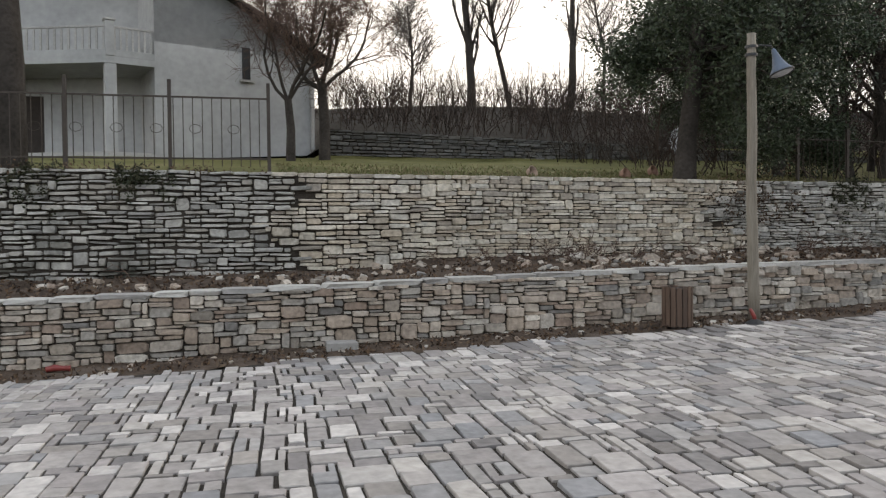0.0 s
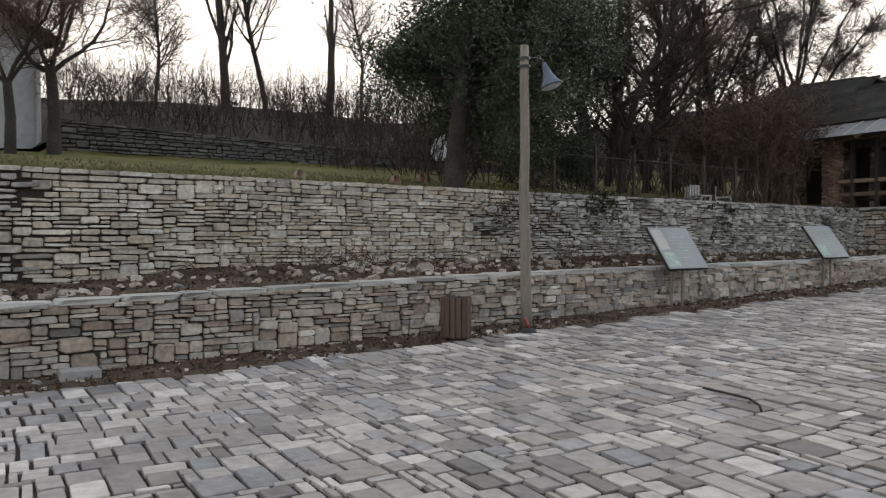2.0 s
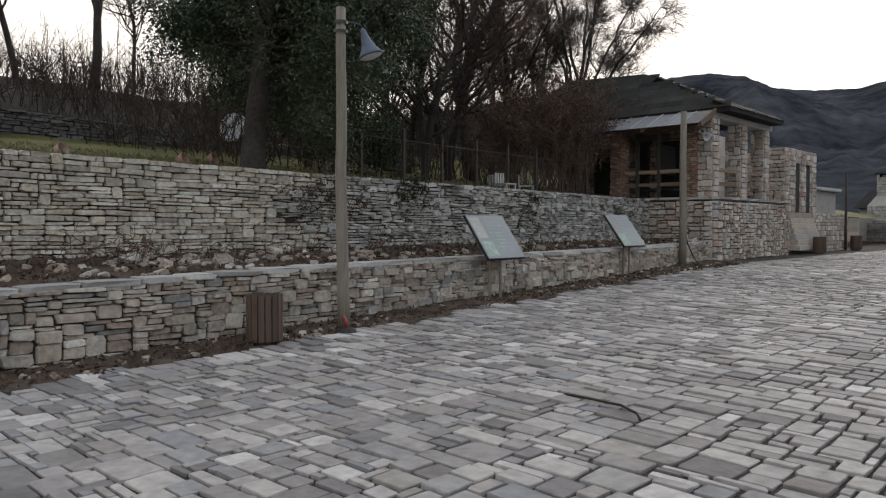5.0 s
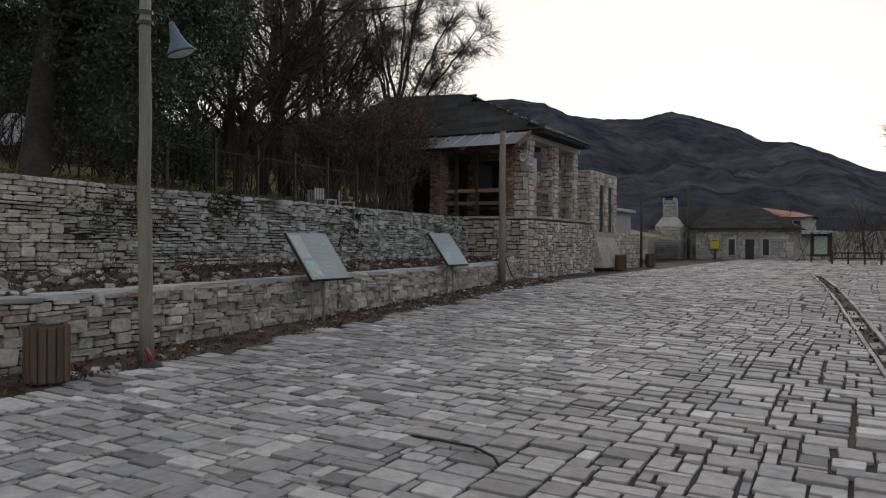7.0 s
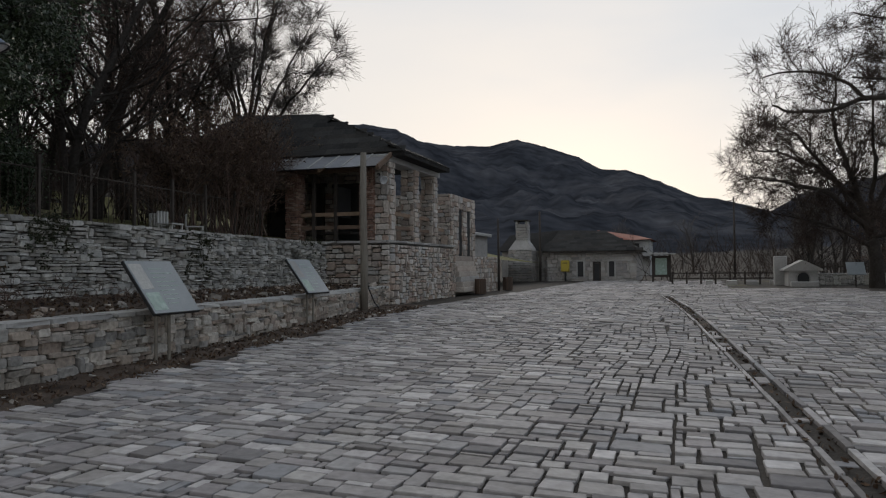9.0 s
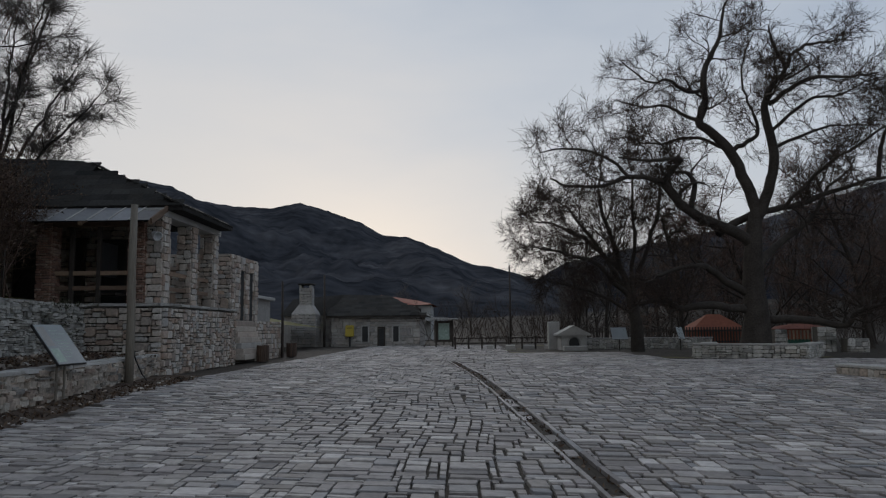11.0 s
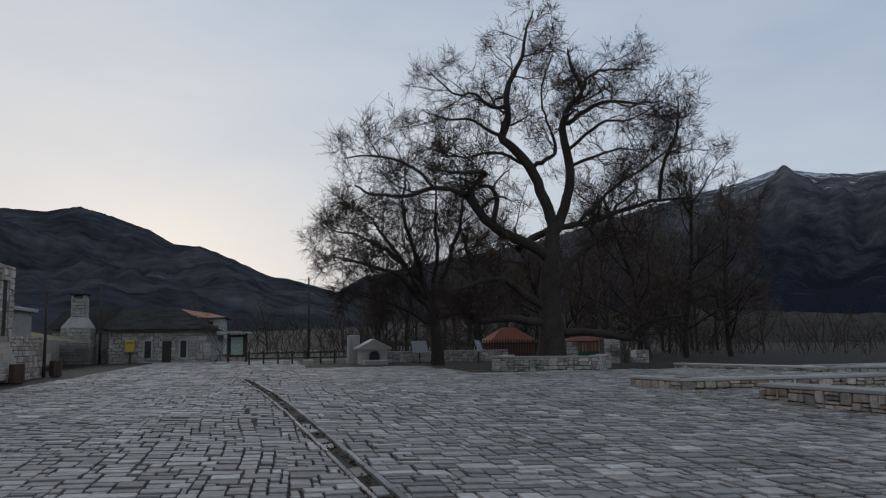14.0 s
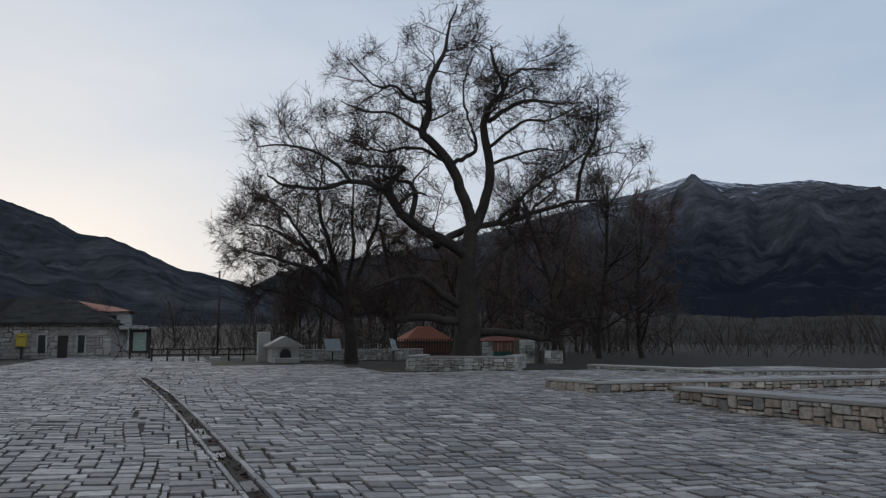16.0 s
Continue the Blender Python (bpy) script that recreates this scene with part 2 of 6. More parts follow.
def snow_mountain_material():
    # blue-grey haze of distance is mixed into the rock and forest colours
    m = material("hazed_snow_dusted_mountain", [(0.042, 0.045, 0.055), (0.076, 0.078, 0.088), (0.13, 0.13, 0.14)], grain=0.035, blotch=0.008, mottle=0.85, vary=False, bump=0, rough=1.0, spec=0.0)
    t = m.node_tree
    b = t.nodes["Principled BSDF"]
    old = b.inputs["Base Color"].links[0].from_socket
    geo = t.nodes.new("ShaderNodeNewGeometry")
    mp = t.nodes.new("ShaderNodeMapping")
    mp.inputs["Scale"].default_value = (0.02, 0.02, 0.006)
    t.links.new(geo.outputs["Position"], mp.inputs[0])
    n = t.nodes.new("ShaderNodeTexNoise")
    n.inputs["Scale"].default_value, n.inputs["Detail"].default_value = 0.9, 9.0
    n.inputs["Roughness"].default_value = 0.7
    t.links.new(mp.outputs[0], n.inputs["Vector"])
    s = t.nodes.new("ShaderNodeSeparateXYZ")
    t.links.new(geo.outputs["Position"], s.inputs[0])
    h = t.nodes.new("ShaderNodeMapRange")       # snow thickens with height above the valley
    h.inputs["From Min"].default_value, h.inputs["From Max"].default_value = 300.0, 585.0
    h.inputs["To Min"].default_value, h.inputs["To Max"].default_value = -0.2, 0.15
    t.links.new(s.outputs["Z"], h.inputs["Value"])
    add = t.nodes.new("ShaderNodeMath")
    t.links.new(h.outputs[0], add.inputs[0])
    t.links.new(n.outputs["Fac"], add.inputs[1])
    mr = t.nodes.new("ShaderNodeMapRange")
    mr.inputs["From Min"].default_value, mr.inputs["From Max"].default_value = 0.565, 0.64
    t.links.new(add.outputs[0], mr.inputs["Value"])
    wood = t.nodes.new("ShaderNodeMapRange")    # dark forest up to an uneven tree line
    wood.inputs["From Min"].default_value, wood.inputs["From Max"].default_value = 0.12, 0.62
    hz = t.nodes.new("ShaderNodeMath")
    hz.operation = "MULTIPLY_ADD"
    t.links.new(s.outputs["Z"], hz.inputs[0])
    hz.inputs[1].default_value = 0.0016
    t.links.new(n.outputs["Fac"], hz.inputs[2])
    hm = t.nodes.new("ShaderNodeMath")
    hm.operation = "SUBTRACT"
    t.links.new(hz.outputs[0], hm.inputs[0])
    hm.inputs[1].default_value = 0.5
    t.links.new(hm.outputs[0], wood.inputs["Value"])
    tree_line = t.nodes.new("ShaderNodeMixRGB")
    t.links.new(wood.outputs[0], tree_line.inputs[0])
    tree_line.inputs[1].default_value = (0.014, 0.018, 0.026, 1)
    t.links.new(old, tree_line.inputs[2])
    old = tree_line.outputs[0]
    mx = t.nodes.new("ShaderNodeMixRGB")
    t.links.new(mr.outputs[0], mx.inputs[0])
    t.links.new(old, mx.inputs[1])
    mx.inputs[2].default_value = (0.42, 0.45, 0.50, 1)
    t.links.new(mx.outputs[0], b.inputs["Base Color"])
    return m


M_SNOW = snow_mountain_material()

# ---------------------------------------------------------------- builders


def mesh_of(name, verts, faces, mat, smooth=False):
    me = bpy.data.meshes.new(name)
    me.from_pydata([tuple(v) for v in verts], [], [tuple(f) for f in faces])
    me.materials.append(mat)
    if smooth:
        me.polygons.foreach_set("use_smooth", [True] * len(me.polygons))
    me.update()
    return me


def mesh_np(name, verts, quads, mat, smooth=False):
    """A mesh from an array of places and an array of faces that all have as many corners."""
    verts, quads = np.asarray(verts, float), np.asarray(quads, int)
    me = bpy.data.meshes.new(name)
    n, k = quads.shape
    me.vertices.add(len(verts))
    me.vertices.foreach_set("co", verts.ravel())
    me.loops.add(n * k)
    me.loops.foreach_set("vertex_index", quads.ravel())
    me.polygons.add(n)
    me.polygons.foreach_set("loop_start", np.arange(0, n * k, k))
    me.polygons.foreach_set("use_smooth", np.full(n, smooth))
    me.materials.append(mat)
    me.update(calc_edges=True)
    return me


def part(name, me, parent=None, label="", m=None):
    """Links a mesh as one object, under a thing or under a part."""
    ob = new(name, me)
    if m is not None:
        ob.matrix_basis = m
    if parent is not None:
        ob.parent = parent
    if label:
        ob["label"] = label
    return ob


def thing(name, label, category, place=(0, 0, 0), group="", kind="", turn=0.0):
    e = new(name)
    e.empty_display_size = 0.2
    e.matrix_basis = pose(*place, 0, 0, turn)
    return tagged(e, label, category, group, kind)


class Solid:
    """Collects simple closed shapes into one mesh."""

    def __init__(self):
        self.v, self.f = [], []

    def add(self, v, f):
        o = len(self.v)
        self.v += [tuple(p) for p in v]
        self.f += [tuple(i + o for i in q) for q in f]
        return self

    def box(self, x0, x1, y0, y1, z0, z1, bevel=0.0, m=None):
        bm = bmesh.new()
        bmesh.ops.create_cube(bm, size=1.0)
        for q in bm.verts:
            q.co = Vector((x0 + (q.co.x + 0.5) * (x1 - x0), y0 + (q.co.y + 0.5) * (y1 - y0), z0 + (q.co.z + 0.5) * (z1 - z0)))
        if bevel:
            bmesh.ops.bevel(bm, geom=bm.edges[:], offset=bevel, segments=1, affect="EDGES")
        if m is not None:
            bm.transform(m)
        bm.verts.index_update()
        self.add([q.co[:] for q in bm.verts], [[q.index for q in p.verts] for p in bm.faces])
        bm.free()
        return self

    def tube(self, pts, radii, sides=8, caps=True):
        pts = [Vector(p) for p in pts]
        if not hasattr(radii, "__len__"):
            radii = [radii] * len(pts)
        n, v, f = len(pts), [], []
        for i, p in enumerate(pts):
            d = (pts[min(i + 1, n - 1)] - pts[max(i - 1, 0)]).normalized()
            a = d.cross(Vector((0.13, 0.21, 1.0)) if abs(d.z) < 0.9 else Vector((1, 0.1, 0))).normalized()
            b = d.cross(a)
            for k in range(sides):
                c = 2 * math.pi * k / sides
                v.append(p + (a * math.cos(c) + b * math.sin(c)) * radii[i])
        for i in range(n - 1):
            for k in range(sides):
                k2 = (k + 1) % sides
                f.append((i * sides + k, i * sides + k2, (i + 1) * sides + k2, (i + 1) * sides + k))
        if caps:
            f.append(tuple(range(sides))[::-1])
            f.append(tuple((n - 1) * sides + k for k in range(sides)))
        return self.add(v, f)

    def lathe(self, rings, sides=20, centre=(0, 0, 0), m=None):
        v, f = [], []
        for r, z in rings:
            for k in range(sides):
                c = 2 * math.pi * k / sides
                p = Vector((r * math.cos(c) + centre[0], r * math.sin(c) + centre[1], z + centre[2]))
                v.append(m @ p if m is not None else p)
        for i in range(len(rings) - 1):
            for k in range(sides):
                k2 = (k + 1) % sides
                f.append((i * sides + k, i * sides + k2, (i + 1) * sides + k2, (i + 1) * sides + k))
        return self.add(v, f)

    def mesh(self, name, mat, smooth=False):
        return mesh_of(name, self.v, self.f, mat, smooth)


def box_mesh(name, mat, *span, bevel=0.0, m=None):
    return Solid().box(*span, bevel=bevel, m=m).mesh(name, mat)


def road_z(x):
    """Height of the paved street along its length: a gentle climb that levels out."""
    return 0.0338 * x if x < 17 else 0.5746 + 0.0169 * (min(x, 21) - 17) + 0.0


# --- stones: irregular eight-sided blocks, built once and shared -----------------
rng = np.random.default_rng(5)


def block_template(flat=False):
    """A unit block, face towards -y (or up, when flat), with worn corners and a slightly bulged face."""
    cut = rng.uniform(0.03, 0.2, 4) * (0.5 if flat else 1)
    cut2 = rng.uniform(0.04, 0.26, 4) * (0.45 if flat else 1)
    s = 0.5
    ring = [(-s + cut[0], -s), (s - cut[1], -s), (s, -s + cut2[1]), (s, s - cut2[2]), (s - cut[2], s), (-s + cut[3], s), (-s, s - cut2[3]), (-s, -s + cut2[0])]
    ring = np.array(ring) + rng.uniform(-0.03, 0.03, (8, 2))
    lean = rng.uniform(-0.09, 0.09, 2) * (0.5 if flat else 1)
    ring = ring + np.stack([ring[:, 1] * lean[0], ring[:, 0] * lean[1]], 1)
    ring = ring.clip(-0.52, 0.52)
    inner = ring * ((0.965 if flat else 0.88) + rng.uniform(-0.02, 0.02, (8, 1)))
    depth = rng.uniform(-0.06, 0.06, 8) * (0.4 if flat else 1)
    v = [(x, 0.5, z) for x, z in ring] + [(x, -0.43 if flat else -0.28, z) for x, z in ring] + [(x, -0.5 + d, z) for (x, z), d in zip(inner, depth)]
    f = [tuple((a, (a + 1) % 8, 8 + (a + 1) % 8, 8 + a)) for a in range(8)] + [tuple((8 + a, 8 + (a + 1) % 8, 16 + (a + 1) % 8, 16 + a)) for a in range(8)] + [tuple(range(16, 24))]
    v = np.array(v)
    if flat:
        v = np.stack([v[:, 0], v[:, 2], -v[:, 1]], 1)
        f = [q[::-1] for q in f]
    return v, f


BLOCKS = [block_template() for _ in range(30)]
FLATS = [block_template(True) for _ in range(30)]


def courses(length, height, row, size, tall=0.16, seed=0):
    """Rubble laid in rough courses: rectangles (u, v, width, height), some two courses high."""
    g = np.random.default_rng(seed)
    rows, v = [], 0.0
    while v < height - 0.02:
        h = min(g.uniform(*row), height - v)
        if height - v - h < row[0] * 0.6:
            h = height - v
        rows.append((v, h))
        v += h
    out, blocked = [], []
    for i, (v, h) in enumerate(rows):
        u, taken = -g.uniform(0, size[1]), blocked
        blocked = []
        while u < length:
            hit = [b for b in taken if b[0] <= u + 0.02 < b[1]]
            if hit:
                u = hit[0][1]
                continue
            w = g.uniform(*size)
            nxt = [b[0] for b in taken if b[0] > u + 0.02]
            if nxt and u + w > min(nxt) - size[0] * 0.5:
                w = min(nxt) - u
            a, b2 = max(u, 0), min(u + w, length)
            if b2 - a > 0.03:
                up = i + 1 < len(rows) and g.random() < tall and b2 - a < size[1] * 0.9
                hh = h + rows[i + 1][1] if up else h
                if up:
                    blocked.append((a, b2))
                out.append((a, v, b2 - a, hh))
            u += w
    return out


def ashlar(length, height, cu, cv, shapes, seed):
    """Random rubble without through courses: stones of several cells packed on an uneven grid of joints."""
    g = np.random.default_rng(seed)
    nu, nv = max(2, round(length / cu)), max(2, round(height / cv))
    us, vs = np.cumsum(g.uniform(0.65, 1.35, nu)), np.cumsum(g.uniform(0.65, 1.35, nv))
    us, vs = np.concatenate([[0], us * length / us[-1]]), np.concatenate([[0], vs * height / vs[-1]])
    used = np.zeros((nv + 1, nu + 1), bool)
    used[nv], used[:, nu] = True, True
    weights = np.array([q[2] for q in shapes], float)
    picks = g.choice(len(shapes), size=nu * nv, p=weights / weights.sum())
    out, n = [], 0
    for j in range(nv):
        for i in range(nu):
            if used[j, i]:
                continue
            w, h = shapes[picks[n]][:2]
            n += 1
            w, h = min(w, nu - i), min(h, nv - j)
            while w > 1 and used[j, i:i + w].any():
                w -= 1
            while h > 1 and used[j:j + h, i:i + w].any():
                h -= 1
            used[j:j + h, i:i + w] = True
            out.append((us[i], vs[j], us[i + w] - us[i], vs[j + h] - vs[j]))
    return out


def lay(parent, name, rects, place, mat, gap, depth, singles=0, pick=None, flat=False, rough=0.02, tilt=1.0, seed=1, stuff_label=""):
    """Lays blocks on rectangles. place(u, v) -> matrix of the face there. Up to `singles` of them, where pick(u, v) holds, become pieces of their own; the rest are one part."""
    g = np.random.default_rng(seed)
    temps = FLATS if flat else BLOCKS
    shared = [mesh_of(name, v, f, mat) for v, f in temps]
    verts, faces, n, made = [], [], 0, 0
    for (u, v, w, h) in rects:
        k = int(g.integers(len(temps)))
        c = place(u + w / 2, v + h / 2)
        if c is None:
            continue
        out = g.uniform(-rough, rough)
        turn = Euler([radians(x) for x in (g.uniform(-tilt, tilt), g.uniform(-tilt, tilt), g.uniform(-tilt, tilt))]).to_matrix().to_4x4()
        flip = Matrix.Diagonal((1 if g.random() < 0.5 else -1, 1, 1, 1))
        gp = gap * g.uniform(0.6, 1.5)
        if flat:
            m = c @ Matrix.Translation((0, 0, out)) @ turn @ Matrix.Diagonal((max(w - gp, 0.03), max(h - gp, 0.03), depth, 1))
        else:
            m = c @ Matrix.Translation((0, out, 0)) @ turn @ Matrix.Diagonal((max(w - gp, 0.03), depth, max(h - gp, 0.02), 1))
        if made < singles and pick(u, v):
            part(name, shared[k], parent, m=m)
            made += 1
        else:
            tv, tf = temps[k]
            a = np.array(m)
            q = tv @ a[:3, :3].T + a[:3, 3]
            verts.append(q)
            faces += [tuple(i + n for i in p) for p in tf]
            n += len(q)
    if verts:
        ob = part(name + "_field", mesh_of(name + "_field", np.concatenate(verts), faces, mat), parent, stuff_label)
        ob["kind"] = "stuff"


# --- branching growth -------------------------------------------------------------
class Grower:
    def __init__(self, seed):
        self.g = np.random.default_rng(seed)
        self.lines, self.fine = {}, []

    def keep(self, pts, radii, sides):
        self.lines.setdefault(sides, []).append((np.array(pts), np.array(radii)))

    def branch(self, p, d, length, r, levels, kids, wander=0.25, up=0.05, segs=5, shrink=0.55, spread=(35, 75), sides=(7, 5, 4, 3, 3), depth=0, squash=None, kink=0.0, start=0.2):
        g = self.g
        p, d = np.array(p, float), np.array(d, float)
        d /= np.linalg.norm(d)
        pts, dirs = [p], [d]
        for i in range(segs):
            d = d + g.normal(0, wander, 3) + np.array([0, 0, up])
            d /= np.linalg.norm(d)
            p = p + d * length / segs
            pts.append(p)
            dirs.append(d)
        radii = np.linspace(r, r * (0.42 if levels else 0.5), segs + 1)
        self.keep(pts, radii, sides[min(depth, len(sides) - 1)])
        self.sprout(pts, dirs, radii, length, levels, kids, wander, up, segs, shrink, spread, sides, depth, start)

    def sprout(self, pts, dirs, radii, length, levels, kids, wander, up, segs, shrink, spread, sides, depth, start=0.2):
        if not levels:
            return
        g, segs_here = self.g, len(pts) - 1
        n = kids[depth] if depth < len(kids) else kids[-1]
        for j in range(n):
            f = start + (1 - start) * (j + g.random()) / n
            k = min(int(f * segs_here), segs_here - 1)
            w = f * segs_here - k
            p = pts[k] * (1 - w) + pts[k + 1] * w
            a = np.array(dirs[min(k + 1, len(dirs) - 1)])
            side = np.cross(a, g.normal(0, 1, 3))
            side /= np.linalg.norm(side) + 1e-9
            ang = radians(g.uniform(*spread))
            d = a * math.cos(ang) + side * math.sin(ang)
            rr = max(radii[k] * g.uniform(0.32, 0.55), 0.006)
            self.branch(p, d, length * shrink * g.uniform(0.7, 1.25) * (1.15 - 0.5 * f), rr, levels - 1, kids, wander, up, max(3, segs - 1), shrink, spread, sides, depth + 1, start=0.15)

    def curve(self, joints, r0, r1, levels, kids, length, sides=9, **kw):
        """A limb bent smoothly through given joints, slightly gnarled, with side growth."""
        g = self.g
        q = [np.array(p, float) for p in joints]
        q = [2 * q[0] - q[1]] + q + [2 * q[-1] - q[-2]]
        fine = []
        for i in range(1, len(q) - 2):
            a, b, c, d = q[i - 1:i + 3]
            for t in (0, 0.25, 0.5, 0.75):
                p = 0.5 * (2 * b + (c - a) * t + (2 * a - 5 * b + 4 * c - d) * t * t + (3 * b - a - 3 * c + d) * t ** 3)
                fine.append(p + g.normal(0, 0.022 * np.linalg.norm(c - b), 3) * (t > 0))
        fine.append(q[-2])
        radii = r1 + (r0 - r1) * np.linspace(1, 0, len(fine)) ** 0.85
        self.keep(fine, radii, sides)
        dirs = [fine[min(i + 1, len(fine) - 1)] - fine[max(i - 1, 0)] for i in range(len(fine))]
        dirs = [d / np.linalg.norm(d) for d in dirs]
        self.sprout(fine, dirs, radii, length, levels, kids, kw["wander"], kw["up"], kw["segs"], kw["shrink"], kw["spread"], (5, 4, 3, 3, 3), 0, kw["start"])

    def fuzz(self, each, length, r=0.006, max_r=0.05, droop=0.0, spread=0.9, bent=False):
        """Fine end twigs along all slender branches, straight or with one bend."""
        g, sets = self.g, {}
        for lines in list(self.lines.values()):
            for pts, radii in lines:
                if radii[0] < max_r:
                    sets.setdefault(len(pts), []).append(pts)
        self.fine = []
        for m, lines in sets.items():
            p = np.repeat(np.array(lines), each, axis=0)
            n = len(p)
            f = g.uniform(0.1, 1.0, n) * (m - 1)
            k = np.minimum(f.astype(int), m - 2)
            w = (f - k)[:, None]
            a, b = p[np.arange(n), k], p[np.arange(n), k + 1]
            d = b - a
            d /= np.linalg.norm(d, axis=1, keepdims=True) + 1e-9
            d = d + g.normal(0, spread * 0.6, (n, 3)) + np.array([0, 0, -droop])
            d /= np.linalg.norm(d, axis=1, keepdims=True)
            s = length * g.uniform(0.5, 1.3, (n, 1))
            p0 = a * (1 - w) + b * w
            p1 = p0 + d * s * 0.5
            p2 = p1 + (d + g.normal(0, 0.35, (n, 3))) * s * 0.5
            joints, thin = ([p0, p1, p2], [r, r * 0.8, r * 0.5]) if bent else ([p0, p2], [r, r * 0.5])
            self.fine.append((np.stack(joints, 1), np.tile(np.array(thin), (n, 1))))

    def arrays(self, min_r=0.0, max_r=9.0):
        verts, quads, n = [], [], 0
        sets = {}
        for sides, lines in self.lines.items():
            for pts, radii in lines:
                if min_r <= radii[0] < max_r:
                    sets.setdefault((sides, len(pts)), []).append((pts, radii))
        packs = [(sides, m, np.array([q for q, _ in lines]), np.array([q for _, q in lines])) for (sides, m), lines in sets.items()]
        if min_r <= 0:
            packs += [(3, p.shape[1], p, r) for p, r in self.fine]
        for sides, m, p, r in packs:
            lines = p
            ang = 2 * np.pi * np.arange(sides) / sides
            d = np.gradient(p, axis=1)
            d /= np.linalg.norm(d, axis=2, keepdims=True) + 1e-9
            steep = np.abs(d[:, :1, 2:]) > 0.85
            ref = np.where(steep, np.array([0.95, 0.2, 0.1]), np.array([0.31, 0.17, 0.93])) + 0 * d
            a = np.cross(d, ref)
            a /= np.linalg.norm(a, axis=2, keepdims=True) + 1e-9
            b = np.cross(d, a)
            q = p[:, :, None] + r[:, :, None, None] * (a[:, :, None] * np.cos(ang)[:, None] + b[:, :, None] * np.sin(ang)[:, None])
            verts.append(q.reshape(-1, 3))
            i, k = np.meshgrid(np.arange(m - 1), np.arange(sides), indexing="ij")
            k2 = (k + 1) % sides
            one = np.stack([i * sides + k, i * sides + k2, (i + 1) * sides + k2, (i + 1) * sides + k], -1).reshape(-1, 4)
            quads.append((one[None] + (n + np.arange(len(lines)) * m * sides)[:, None, None]).reshape(-1, 4))
            n += len(lines) * m * sides
        return np.concatenate(verts), np.concatenate(quads)

    def mesh(self, name, mat, min_r=0.0, max_r=9.0, smooth=False):
        return mesh_np(name, *self.arrays(min_r, max_r), mat, smooth)


def leaf_cloud(name, centres, count, spread, size, mat, seed, flatten=1.0):
    """Many small bent leaves scattered round centres."""
    g = np.random.default_rng(seed)
    centres = np.array(centres)
    c = centres[g.integers(len(centres), size=count)] + g.normal(0, 1, (count, 3)) * np.array([spread, spread, spread * flatten])
    a = g.normal(0, 1, (count, 3))
    a /= np.linalg.norm(a, axis=1)[:, None]
    b = np.cross(a, g.normal(0, 1, (count, 3)))
    b /= np.linalg.norm(b, axis=1)[:, None]
    s = size * g.uniform(0.6, 1.4, (count, 1))
    nrm = np.cross(a, b)
    v = np.stack([c - a * s, c + b * s * 0.45 + nrm * s * 0.12, c + a * s, c - b * s * 0.45 + nrm * s * 0.12], 1).reshape(-1, 3)
    return mesh_np(name, v, np.arange(4 * count).reshape(-1, 4), mat)


def sheet(name, xs, ys, height, mat, smooth=True):
    v = [(x, y, height(x, y)) for y in ys for x in xs]
    nx = len(xs)
    f = [(j * nx + i, j * nx + i + 1, (j + 1) * nx + i + 1, (j + 1) * nx + i) for j in range(len(ys) - 1) for i in range(nx - 1)]
    return mesh_of(name, v, f, mat, smooth)


def wobble(x, y, s=1.0):
    return noise.noise(Vector((x * s, y * s, 3.7)))


# ---------------------------------------------------------------- ground, walls, distance
XS = [-3000, -600, -150, -60, -30, -20, -14, -10, -8, -6, -4, -2, 0, 2, 4, 6, 8, 10, 12, 14, 16, 17, 18, 19, 20, 21, 22, 26, 32, 40, 50, 62, 80, 120, 200, 400, 900, 3000]
YS = [-3000, -600, -150, -80, -50, -36, -26, -20, -14, -10, -6, -2, 2, 6, 9, 10.9, 14, 40, 90, 300, 900, 3000]
part("ground", sheet("ground", XS, YS, lambda x, y: (road_z(max(x, -40)) if abs(x) < 3000 else 0.4) - 0.024 + 0.012 * wobble(x, y, 0.5), M_JOINT)).update_tag()
tagged(bpy.data.objects["ground"], "dark soil bed under the paved village square", "ground", kind="structure")


def low_face(x):
    """The low wall's line: straight, then easing back to the terrace corner."""
    return 10.72 + 0.085 * max(0.0, x - 15)


def low_top(x):
    return 0.88 + 0.024 * x if x < 7 else 1.048 + 0.0085 * (x - 7)


def up_top(x):
    return 2.65 - 0.012 * x


def bed_foot(x):
    return float(np.interp(x, [-8, -4, 1.2, 3.2, 9, 15, 22], [0.88, 0.93, 1.0, 1.17, 1.2, 1.23, 1.25]))


def bed_z(x, y):
    f = min(max((y - 10.85) / 2.3, 0), 1)
    return (low_top(x) - 0.05) * (1 - f) + bed_foot(x) * f + 0.05 * wobble(x, y, 1.3) * min(1, 4 * f) + 0.02 * wobble(x, y, 6)


def up_ground(x, y):
    """The garden behind the upper wall and the slope above it."""
    base = up_top(x) - 0.06
    if y < 24:
        z = base + (3.92 - base) * (y - 13.3) / 10.7
    elif y < 25:
        z = 3.92 + 0.6 * (y - 24)
    else:
        z = 4.52 + 0.235 * (min(y, 46) - 25) + 0.02 * (max(y, 46) - 46)
    if x < 2.4 and y > 23:
        f = min(1, (2.4 - x) / 0.9)
        z += (3.86 + 0.05 * (y - 23) - z) * f * min(1, y - 23)
    return z + 0.06 * wobble(x, y, 0.6) * min(1, (y - 13.3) / 2)


